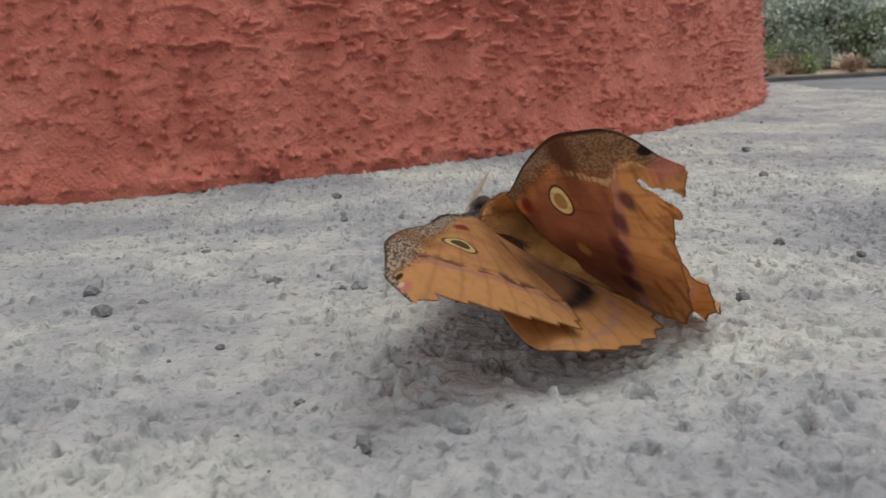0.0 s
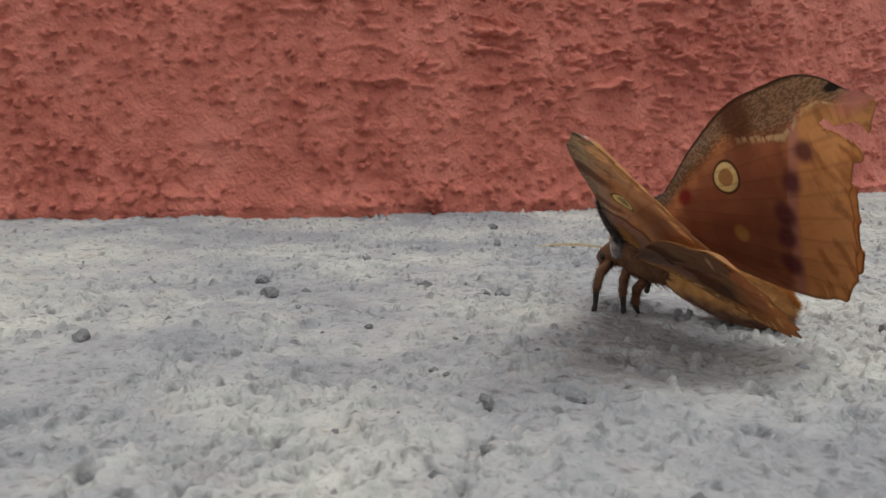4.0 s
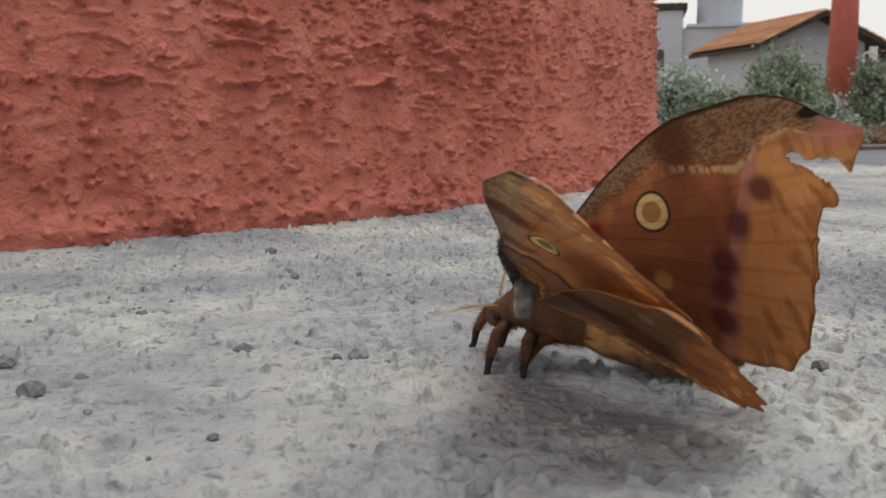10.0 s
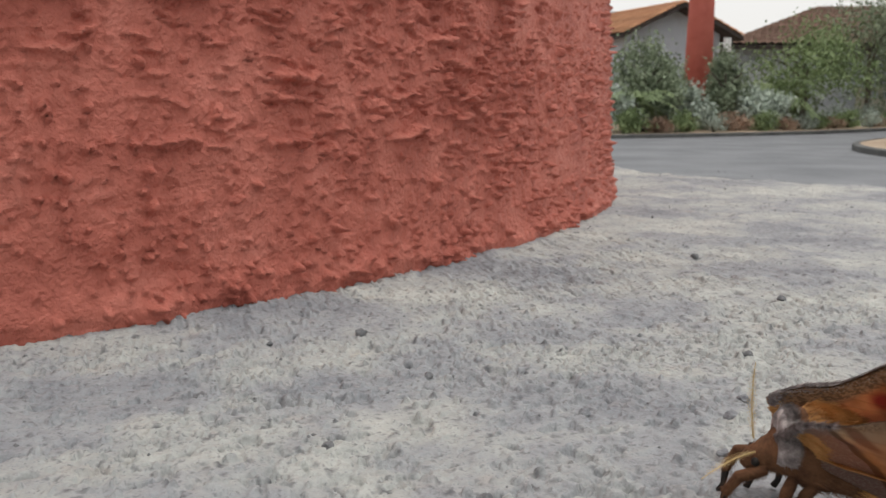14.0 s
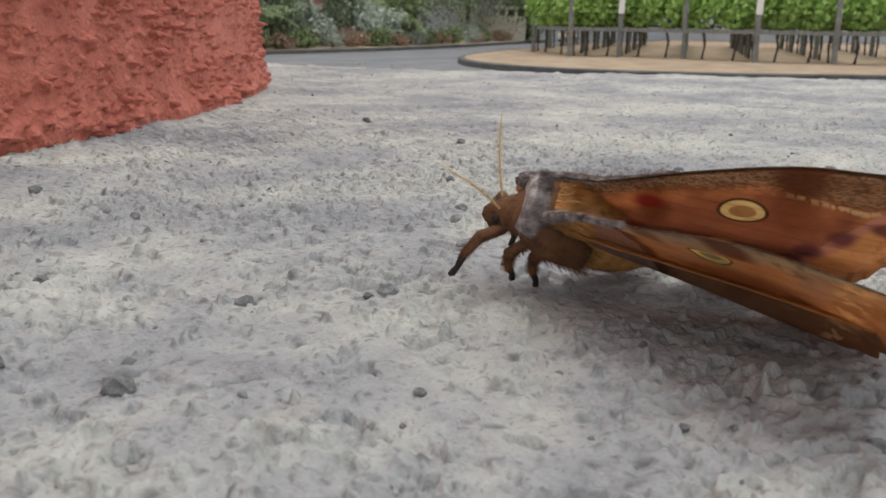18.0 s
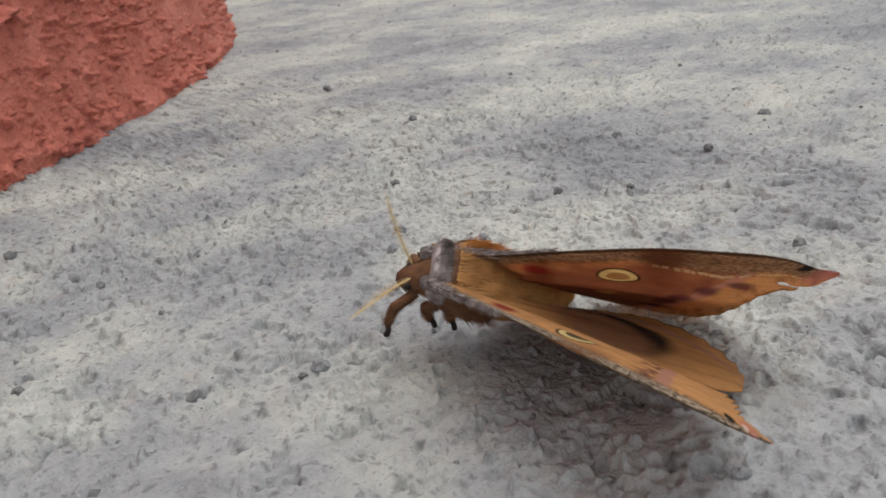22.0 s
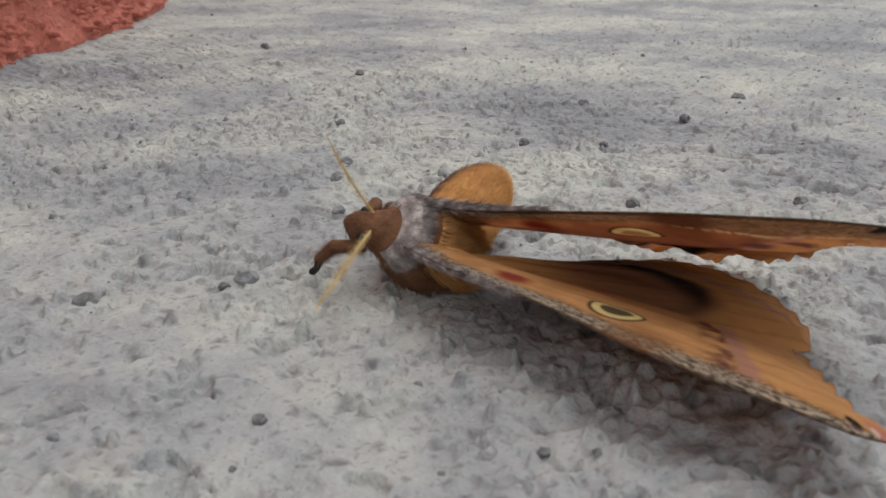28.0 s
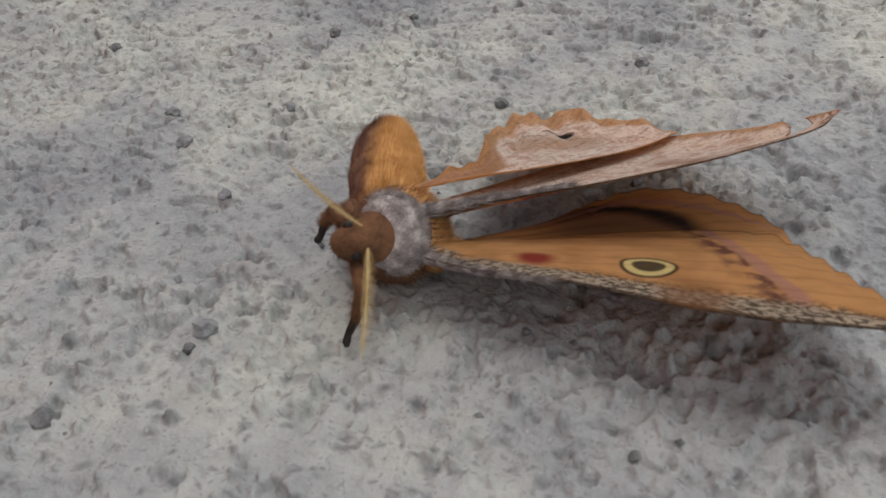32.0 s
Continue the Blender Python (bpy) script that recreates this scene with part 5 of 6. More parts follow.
# seconds, place and turn of the body (x ahead, y to its left, z out of its back)
BODY = [
    (0.0, 0.0523, 0.2225, 0.0206, (-0.876, 0.48, 0.044), (-0.109, -0.286, 0.952)),
    (0.5, 0.0538, 0.2203, 0.0211, (-0.877, 0.479, 0.042), (-0.121, -0.304, 0.945)),
    (1.0, 0.0548, 0.2186, 0.0224, (-0.877, 0.479, 0.035), (-0.118, -0.286, 0.951)),
    (1.5, 0.0554, 0.2207, 0.022, (-0.876, 0.48, 0.041), (-0.119, -0.298, 0.947)),
    (2.0, 0.0535, 0.2208, 0.0215, (-0.877, 0.479, 0.041), (-0.122, -0.305, 0.945)),
    (3.5, 0.0535, 0.2208, 0.0215, (-0.877, 0.479, 0.041), (-0.122, -0.305, 0.945)),
    (5.5, 0.0543, 0.2215, 0.0182, (-0.913, 0.407, 0.019), (-0.118, -0.308, 0.944)),
    (6.0, 0.0543, 0.2215, 0.0182, (-0.913, 0.407, 0.019), (-0.118, -0.308, 0.944)),
    (7.0, 0.0548, 0.2215, 0.0184, (-0.917, 0.398, 0.025), (-0.107, -0.304, 0.947)),
    (9.0, 0.0548, 0.2215, 0.0184, (-0.917, 0.398, 0.025), (-0.107, -0.304, 0.947)),
    (13.0, 0.0540, 0.2211, 0.0170, (-0.918, 0.396, 0.024), (-0.108, -0.308, 0.945)),
    (13.5, 0.0540, 0.2211, 0.0170, (-0.918, 0.396, 0.024), (-0.108, -0.308, 0.945)),
    (14.6, 0.0481, 0.223, 0.0242, (-0.751, 0.661, 0.017), (-0.136, -0.18, 0.974)),
    (15.0, 0.0481, 0.223, 0.0242, (-0.751, 0.661, 0.017), (-0.136, -0.18, 0.974)),
    (15.5, 0.0478, 0.2227, 0.0229, (-0.739, 0.673, 0.011), (-0.133, -0.162, 0.978)),
    (17.5, 0.0408, 0.2135, 0.022, (-0.674, 0.672, 0.307), (-0.217, -0.578, 0.787)),
    (18.5, 0.04, 0.2121, 0.0219, (-0.684, 0.658, 0.315), (-0.22, -0.598, 0.771)),
    (20.3, 0.04, 0.2121, 0.0219, (-0.684, 0.658, 0.315), (-0.22, -0.598, 0.771)),
    (21.0, 0.0406, 0.2115, 0.0228, (-0.69, 0.64, 0.338), (-0.222, -0.632, 0.742)),
    (22.0, 0.0405, 0.2105, 0.0249, (-0.688, 0.635, 0.35), (-0.219, -0.642, 0.734)),
    (22.8, 0.0394, 0.2096, 0.0246, (-0.692, 0.627, 0.357), (-0.216, -0.652, 0.727)),
    (23.4, 0.0394, 0.2096, 0.0246, (-0.692, 0.627, 0.357), (-0.216, -0.652, 0.727)),
    (24.0, 0.0396, 0.2093, 0.0219, (-0.733, 0.565, 0.379), (-0.202, -0.712, 0.672)),
    (25.0, 0.0379, 0.2097, 0.0172, (-0.716, 0.521, 0.464), (-0.125, -0.75, 0.649)),
    (26.0, 0.037, 0.2083, 0.0164, (-0.735, 0.463, 0.494), (-0.108, -0.801, 0.589)),
    (26.5, 0.037, 0.2083, 0.0164, (-0.735, 0.463, 0.494), (-0.108, -0.801, 0.589)),
    (28.5, 0.0379, 0.205, 0.0133, (-0.794, 0.186, 0.579), (0.064, -0.921, 0.385)),
    (29.0, 0.0366, 0.2036, 0.0144, (-0.796, 0.154, 0.585), (0.092, -0.925, 0.37)),
    (29.5, 0.0364, 0.2047, 0.0145, (-0.813, 0.118, 0.57), (0.117, -0.926, 0.359)),
    (30.0, 0.0353, 0.2016, 0.0143, (-0.812, 0.088, 0.577), (0.153, -0.922, 0.355)),
    (31.0, 0.0379, 0.2039, 0.0145, (-0.825, 0.048, 0.563), (0.172, -0.928, 0.332)),
    (32.0, 0.0389, 0.2038, 0.0157, (-0.822, 0.041, 0.568), (0.181, -0.927, 0.329)),
]


def frame_of(place, ahead, back_dir):
    x = Vector(ahead).normalized()
    y = Vector(back_dir).cross(x).normalized()
    z = x.cross(y)
    m = Matrix((x, y, z)).transposed().to_4x4()
    m.translation = Vector(place)
    return m


BODY_ROWS = [(t, frame_of((x, y, z), a, d)) for t, x, y, z, a, d in BODY]


# seconds and where the middle of the abdomen lies
ABDOMEN_LIES = [(0.0, 0.0740, 0.2140, 0.0090), (13.5, 0.0730, 0.2140, 0.0085), (14.6, 0.0700, 0.2150, 0.0085), (23.4, 0.0660, 0.2090, 0.0082), (25.0, 0.0640, 0.2160, 0.0078), (32.0, 0.0640, 0.2180, 0.0100)]


def between(rows, t):
    """The pose at a time between two rows."""
    if t <= rows[0][0]:
        return rows[0][1]
    for (a, m), (b, n) in zip(rows, rows[1:]):
        if t <= b:
            f = (t - a) / (b - a)
            return Matrix.LocRotScale(m.translation.lerp(n.translation, f), m.to_quaternion().slerp(n.to_quaternion(), f), None)
    return rows[-1][1]


moth = tagged(new("moth"), "large tan silk moth with raised, torn wings on the cement", "moth")
moth.matrix_world = BODY_ROWS[0][1]


def blob(stations, segs=20):
    """A body of round sections: x, centre z, half width, half height."""
    verts, faces = [], []
    for x, zc, w, h in stations:
        for k in range(segs):
            a = 2 * math.pi * k / segs
            verts.append((x, w * math.cos(a), zc + h * math.sin(a)))
    for i in range(len(stations) - 1):
        for k in range(segs):
            faces.append((i * segs + k, i * segs + (k + 1) % segs, (i + 1) * segs + (k + 1) % segs, (i + 1) * segs + k))
    faces += [tuple(range(segs))[::-1], tuple(range((len(stations) - 1) * segs, len(stations) * segs))]
    return verts, faces


def fur(stations, count, length, width, lean, seed, arc_lo=0.0, arc_hi=2 * math.pi, rise=(0.25, 0.7)):
    """Hairs standing off such a body, leaning backwards."""
    rng = np.random.RandomState(seed)
    verts, faces = [], []
    for _ in range(count):
        f = rng.uniform(0, len(stations) - 1.001)
        i = int(f)
        s = np.array(stations[i]) * (1 - (f - i)) + np.array(stations[i + 1]) * (f - i)
        a = rng.uniform(arc_lo, arc_hi)
        p = np.array((s[0], s[2] * math.cos(a), s[1] + s[3] * math.sin(a)))
        n = np.array((0, math.cos(a), math.sin(a)))
        d = n * rng.uniform(*rise) + np.array((-lean, 0, 0)) + rng.normal(0, 0.22, 3)
        d /= np.linalg.norm(d)
        w = np.cross(d, n + rng.normal(0, 0.3, 3))
        w /= np.linalg.norm(w)
        ln = length * rng.uniform(0.6, 1.3)
        b = len(verts)
        q = p - n * 0.0002
        verts += [tuple(q - w * width), tuple(q + w * width), tuple(q + d * ln * 0.6 + w * width * 0.6 - n * ln * 0.05), tuple(q + d * ln - n * ln * 0.12)]
        faces += [(b, b + 1, b + 2), (b, b + 2, b + 3)]
    return verts, faces


THORAX = [(0.0034, -0.0076, 0.0018, 0.0018), (0.0024, -0.0069, 0.0036, 0.0034), (0.0002, -0.0058, 0.0050, 0.0048), (-0.003, -0.0054, 0.0074, 0.0074), (-0.008, -0.0062, 0.0076, 0.0076), (-0.013, -0.0074, 0.0068, 0.0068)]
ABDOMEN = [(-0.010, -0.0070, 0.0058, 0.0058), (-0.016, -0.0088, 0.0069, 0.0067), (-0.024, -0.0104, 0.0073, 0.0069), (-0.031, -0.0112, 0.0067, 0.0062), (-0.0365, -0.0116, 0.0048, 0.0044), (-0.0395, -0.0118, 0.0018, 0.0018)]
HEAD = [(0.0074, -0.0098, 0.0009, 0.0009), (0.0064, -0.0094, 0.0020, 0.0021), (0.0046, -0.0086, 0.0027, 0.0027), (0.0030, -0.0074, 0.0032, 0.0031), (0.0012, -0.0064, 0.0036, 0.0036)]
COLLAR = [(0.0016, -0.0042, 0.0052, 0.0047), (0.0006, -0.0040, 0.0060, 0.0053), (-0.0006, -0.0040, 0.0058, 0.0050)]
BACK = Vector((-0.0100, 0.0, -0.0066))  # where the abdomen joins
for name, st, mat, hair in (("thorax", THORAX, BROWNFUR, 0), ("abdomen", ABDOMEN, ABDOMENFUR, 1), ("head", HEAD, BROWNFUR, 2)):
    v, f = blob(st)
    ob = mesh_of(name, v, f, mat, moth)
    if name == "thorax":
        v, f = fur(st, 4500, 0.0028, 0.00008, 0.9, 51)
        mesh_of("body_hair", v, f, BROWNFUR, ob, "brown body hair", smooth=False)
        v, f = fur(THORAX[2:], 8000, 0.0050, 0.00008, 1.9, 52, 0.18 * math.pi, 0.82 * math.pi, rise=(0.45, 0.85))
        mesh_of("back_hair", v, f, TUFT, ob, "long orange back hair", smooth=False)
    elif name == "abdomen":
        abdomen = ob
        v, f = fur(st, 16000, 0.0022, 0.00005, 1.4, 53)
        mesh_of("body_hair", v, f, ABDOMENFUR, ob, "orange and purple-brown body hair", smooth=False)
    else:
        v, f = fur(st, 4000, 0.0023, 0.00006, 1.0, 54)
        mesh_of("face_hair", v, f, BROWNFUR, ob, "brown face hair", smooth=False)
v, f = blob(COLLAR)
collar = mesh_of("collar", v, f, GREYHAIR, moth, "grey furry collar")
v, f = fur(COLLAR, 9000, 0.0023, 0.00006, 0.9, 55, -0.10 * math.pi, 1.10 * math.pi)
mesh_of("collar_hair", v, f, GREYHAIR, collar, smooth=False)
for s in (-1, 1):
    bm = bmesh.new()
    bmesh.ops.create_uvsphere(bm, u_segments=14, v_segments=10, radius=0.0009)
    part("eye", bm, BLACK, moth, "round black eye", smooth=True).location = (0.0050, 0.0023 * s, -0.0084)

# feathered antennae: where each one points, in the body's frame
ANTENNA_WAYS = {
    1: [(0.0, 0.6, 0.75, 0.1), (3.5, 0.75, 0.6, 0.2), (7.0, 0.59, 0.76, 0.26), (9.0, 0.59, 0.76, 0.26), (13.0, 0.57, 0.74, 0.36), (13.5, 0.57, 0.74, 0.36), (14.6, 0.73, 0.67, -0.15), (15.0, 0.73, 0.67, -0.15), (15.5, 0.7, 0.72, 0.06), (17.5, 0.77, 0.4, 0.5), (18.5, 0.83, 0.12, 0.55), (20.3, 0.83, 0.12, 0.55), (21.0, 0.68, 0.68, 0.28), (22.0, 0.64, 0.76, 0.14), (22.8, 0.6, 0.79, 0.12), (23.4, 0.6, 0.79, 0.12), (24.0, 0.61, 0.79, 0.05), (25.0, 0.48, 0.87, -0.03), (26.0, 0.42, 0.89, -0.17), (26.5, 0.42, 0.89, -0.17), (28.5, 0.28, 0.94, -0.18), (29.0, 0.21, 0.93, -0.29), (29.5, 0.18, 0.93, -0.32), (30.0, 0.38, 0.92, -0.06), (31.0, 0.28, 0.95, -0.12), (32.0, 0.32, 0.93, -0.19)],
    -1: [(0.0, -0.43, -0.38, 0.82), (1.0, -0.38, -0.31, 0.87), (3.5, -0.3, -0.3, 0.85), (13.5, -0.1, -0.35, 0.88), (14.6, 0.24, -0.14, 0.96), (15.0, 0.24, -0.14, 0.96), (15.5, 0.07, -0.2, 0.98), (17.5, 0.4, -0.51, 0.76), (18.5, 0.29, -0.6, 0.75), (20.3, 0.29, -0.6, 0.75), (21.0, 0.48, -0.56, 0.67), (22.0, 0.54, -0.6, 0.59), (22.8, 0.55, -0.57, 0.6), (23.4, 0.55, -0.57, 0.6), (24.0, 0.56, -0.55, 0.62), (25.0, 0.72, -0.47, 0.52), (26.0, 0.83, -0.43, 0.35), (26.5, 0.83, -0.43, 0.35), (28.5, 0.87, -0.49, 0.03), (29.0, 0.9, -0.43, -0.04), (29.5, 0.85, -0.52, -0.1), (30.0, 0.81, -0.58, -0.14), (31.0, 0.74, -0.64, -0.2), (32.0, 0.68, -0.68, -0.27)],
}
antennae = []
for side, way, bend in ((1, Vector((0.75, 0.55, -0.12)), Vector((0.1, 0.3, -0.4))), (-1, Vector((0.30, -0.80, 0.05)), Vector((-0.2, -0.1, 0.25)))):
    bm = bmesh.new()
    root = Vector((0.0050, 0.0018 * side, -0.0062))
    way.normalize()
    L = 0.0150
    pts = [root + way * L * k / 10 + bend * L * 0.45 * (k / 10) ** 2 for k in range(11)]
    tube(pts, [0.00016 - 0.00001 * k for k in range(11)], 6, bm)
    ant = part("antenna", bm, STRAW, moth, "straw-coloured feathered antenna")
    antennae.append((ant, side, root, (way + bend * 0.45).normalized()))
    flat = way.cross(bend).normalized()
    bm = bmesh.new()
    for k in range(46):
        f = (k + 1) / 47 * 10
        i = min(int(f), 9)
        p = pts[i].lerp(pts[i + 1], f - i)
        d = (pts[i + 1] - pts[i]).normalized()
        ln = 0.0016 * math.sin(math.pi * min(1, 0.12 + 0.9 * (k / 46))) ** 0.7
        for s, e in ((-1, 0.6), (1, 0.6), (-1, -0.5), (1, -0.5)):
            t = p + (bend.normalized() * e + flat * s * 0.8 + d * 0.6).normalized() * ln
            w = d * 0.00008
            bm.faces.new([bm.verts.new(p - w), bm.verts.new(p + w), bm.verts.new(t)])
    tagged(part("feathering", bm, STRAW, ant), kind="stuff")


# legs: each reaches from its hip to where the foot stands
def leg(length, label):
    hub = [(0, 0, 0), (length * 0.34, 0, length * 0.24), (length * 0.70, 0, length * 0.16), (length, 0, 0)]
    ob = part("leg", tube(hub[:3], [0.0011, 0.0012, 0.0008], 8), BROWNFUR, moth, label, smooth=True)
    part("tarsus", tube([hub[2], (length * 0.88, 0, length * 0.03), hub[3], (length * 1.04, 0, length * 0.03)], [0.0008, 0.0006, 0.0007, 0.0004], 8), BLACK, ob, "dark clawed foot")
    rng_ = np.random.RandomState(int(length * 1e5))
    verts_, faces_ = [], []
    for _ in range(1000):
        f = rng_.uniform(0, 1.9)
        i = int(f)
        p = Vector(hub[i]).lerp(Vector(hub[i + 1]), f - i)
        n = Vector(rng_.normal(0, 1, 3)).normalized()
        d = (Vector((1, 0, -0.2)) + n * 0.8).normalized()
        w = d.cross(n).normalized() * 0.00007
        q = p + n * 0.0006
        b = len(verts_)
        verts_ += [q - w, q + w, q + d * 0.0017]
        faces_.append((b, b + 1, b + 2))
    mesh_of("leg_hair", verts_, faces_, BROWNFUR, ob, smooth=False)
    return ob


# hip in the body's frame, then seconds and foot
LEGS = [
    ((0.003, 0.0030, -0.0095), [(0.0, 0.0469, 0.2161), (6.0, 0.0470, 0.2155), (13.0, 0.0451, 0.2185), (14.6, 0.0430, 0.2330), (15.5, 0.0440, 0.2330), (17.5, 0.0340, 0.2240, 0.0085), (18.5, 0.0325, 0.2215, 0.0085), (20.3, 0.0325, 0.2215, 0.0085), (21.0, 0.0340, 0.2240, 0.0070), (24.0, 0.0360, 0.2260, 0.0060), (25.0, 0.0347, 0.2289), (26.0, 0.0283, 0.2270), (28.5, 0.0314, 0.2285), (29.5, 0.0334, 0.2299), (30.0, 0.0237, 0.2063), (32.0, 0.0242, 0.2115)], 0.0128),
    ((-0.002, 0.0040, -0.0100), [(0.0, 0.0545, 0.2140), (13.0, 0.0518, 0.2155), (15.0, 0.0446, 0.2226), (19.0, 0.0438, 0.2219), (22.0, 0.0467, 0.2233), (24.0, 0.0450, 0.2216), (32.0, 0.0457, 0.2114)], 0.0105),
    ((-0.007, 0.0035, -0.0110), [(0.0, 0.0600, 0.2190), (15.0, 0.0520, 0.2196), (17.5, 0.0488, 0.2190), (19.0, 0.0461, 0.2172), (22.0, 0.0500, 0.2203), (32.0, 0.0460, 0.2090)], 0.0105),
    ((0.003, -0.0030, -0.0095), [(0.0, 0.0480, 0.2340), (15.5, 0.0480, 0.2350), (17.5, 0.0508, 0.2348, 0.0090), (20.3, 0.0508, 0.2348, 0.0090), (23.4, 0.0500, 0.2340, 0.0080), (25.0, 0.0500, 0.2340, 0.0080), (26.0, 0.0539, 0.2347), (28.5, 0.0498, 0.2304), (29.5, 0.0478, 0.2283), (30.0, 0.0700, 0.2600), (31.0, 0.0459, 0.2299), (32.0, 0.0471, 0.2296)], 0.0135),
    ((-0.002, -0.0040, -0.0100), [(0.0, 0.0540, 0.2350), (29.5, 0.0540, 0.2330), (31.0, 0.0555, 0.2316), (32.0, 0.0497, 0.2235)], 0.0130),
    ((-0.007, -0.0035, -0.0110), [(0.0, 0.0610, 0.2350), (32.0, 0.0580, 0.2290)], 0.0125),
]
leg_parts = [leg(n, "brown hairy leg") for _, _, n in LEGS]


def foot_at(rows, t):
    if t <= rows[0][0]:
        return Vector((*rows[0][1:], 0.0008)[:3])
    for a, b in zip(rows, rows[1:]):
        if t <= b[0]:
            f = (t - a[0]) / (b[0] - a[0])
            return Vector((*a[1:], 0.0008)[:3]).lerp(Vector((*b[1:], 0.0008)[:3]), f)
    return Vector((*rows[-1][1:], 0.0008)[:3])


def leg_rows(hip, feet):
    times = sorted({t for t, _ in BODY_ROWS} | {r[0] for r in feet})
    rows = []
    for t in times:
        m = between(BODY_ROWS, t)
        h = m @ Vector(hip)
        x = (foot_at(feet, t) - h).normalized()
        outward = (h - m @ Vector((hip[0], 0, hip[2] - 0.004)))
        z = (Vector((0, 0, 0.8)) + outward.normalized() * 0.6)
        y = z.cross(x).normalized()
        r = Matrix((x, y, x.cross(y))).transposed().to_4x4()
        r.translation = h
        rows.append((t, m.inverted() @ r))
    return rows


# wings: seconds, place and turn of each root
LEFT_WING = [
    (0.0, 0.0479, 0.2185, 0.02, -26.0, -4.1, -102.5),
    (0.5, 0.0508, 0.2161, 0.0176, -43.3, -9.4, -102.7),
    (1.0, 0.0502, 0.2115, 0.0208, -28.6, -5.7, -102.6),
    (1.5, 0.0529, 0.2166, 0.0197, -30.0, -16.0, -100.5),
    (2.0, 0.0506, 0.2166, 0.0188, -36.5, -20.2, -98.1),
    (3.5, 0.0506, 0.2166, 0.0188, -36.5, -20.2, -98.1),
    (5.5, 0.0516, 0.218, 0.0171, -38.7, -22.8, -101.0),
    (6.0, 0.0516, 0.218, 0.0171, -38.7, -22.8, -101.0),
    (7.0, 0.0515, 0.2216, 0.0191, -35.0, -19.7, -105.4),
    (9.0, 0.0515, 0.2216, 0.0191, -35.0, -19.7, -105.4),
    (13.0, 0.051, 0.2213, 0.0154, -38.2, -20.0, -105.7),
    (13.5, 0.051, 0.2213, 0.0154, -38.2, -20.0, -105.7),
    (14.6, 0.0443, 0.2215, 0.024, -56.9, -12.7, -104.4),
    (15.0, 0.0443, 0.2215, 0.024, -56.9, -12.7, -104.4),
    (15.5, 0.043, 0.2211, 0.0241, -53.5, -11.1, -103.6),
    (17.5, 0.0371, 0.2114, 0.019, -38.0, -2.4, -102.0),
    (18.5, 0.0364, 0.2100, 0.0184, -33.7, -2.3, -101.6),
    (20.3, 0.0364, 0.2100, 0.0184, -33.7, -2.3, -101.6),
    (21.0, 0.0366, 0.2099, 0.0191, -36.0, -2.3, -101.0),
    (22.0, 0.0348, 0.2098, 0.0227, -32.8, -0.7, -98.2),
    (22.8, 0.033, 0.209, 0.0234, -31.5, -0.4, -98.3),
    (23.4, 0.033, 0.209, 0.0234, -31.5, -0.4, -98.3),
    (24.0, 0.0365, 0.2099, 0.0194, -26.9, 2.0, -98.5),
    (24.5, 0.0348, 0.2092, 0.0172, -28.5, 0.8, -99.6),
    (25.0, 0.0319, 0.2076, 0.0141, -22.0, -1.1, -101.6),
    (26.0, 0.0301, 0.2073, 0.0141, -20.4, -1.0, -100.9),
    (26.5, 0.0301, 0.2073, 0.0141, -20.4, -1.0, -100.9),
    (28.5, 0.0327, 0.2038, 0.0106, -13.6, 1.7, -89.4),
    (29.0, 0.0299, 0.203, 0.0117, -8.0, 4.7, -84.6),
    (29.5, 0.0329, 0.2038, 0.0107, -17.5, -0.9, -82.6),
    (30.0, 0.0307, 0.2004, 0.011, -14.4, -3.7, -94.2),
    (31.0, 0.0368, 0.2044, 0.0091, -12.9, -0.6, -89.0),
    (32.0, 0.0369, 0.2043, 0.0108, -17.1, -6.0, -96.0),
]
# the hindwing's turn against its forewing
LEFT_FAN = [
    (0.0, 11.2, 8.5, -1.7),
    (0.5, 14.3, 5.0, -5.9),
    (1.0, 12.4, 8.4, -0.9),
    (1.5, 0.3, -0.8, -6.1),
    (2.0, 3.5, 0.9, -1.3),
    (3.5, 3.5, 0.9, -1.3),
    (5.5, 0.3, -0.8, -6.1),
    (6.0, 0.3, -0.8, -6.1),
    (7.0, -1.9, -0.5, -4.9),
    (9.0, -1.9, -0.5, -4.9),
    (13.0, 5.8, 2.6, -5.8),
    (13.5, 5.8, 2.6, -5.8),
    (14.6, 26.0, 3.8, -6.6),
    (15.0, 26.0, 3.8, -6.6),
    (15.5, 24.1, 4.2, -4.9),
    (17.5, 12.0, 3.5, -4.6),
    (18.5, 12.0, 2.5, -8.1),
    (20.3, 12.0, 2.5, -8.1),
    (21.0, 12.0, 2.5, -5.6),
    (22.0, 13.0, 3.4, 12.0),
    (22.8, 13.0, 3.2, 12.0),
    (23.4, 13.0, 3.2, 12.0),
    (24.0, 11.1, 2.3, 12.0),
    (25.0, 13.0, 5.3, 12.0),
    (26.0, 13.0, 3.9, 12.0),
    (26.5, 13.0, 3.9, 12.0),
    (28.5, 6.7, 2.8, 1.0),
    (29.0, 3.2, 1.4, 1.0),
    (29.5, 9.3, 2.5, 1.0),
    (30.0, 7.5, 2.2, 1.0),
    (31.0, 7.1, 3.0, 1.0),
    (32.0, 5.2, 3.0, 1.0),
]
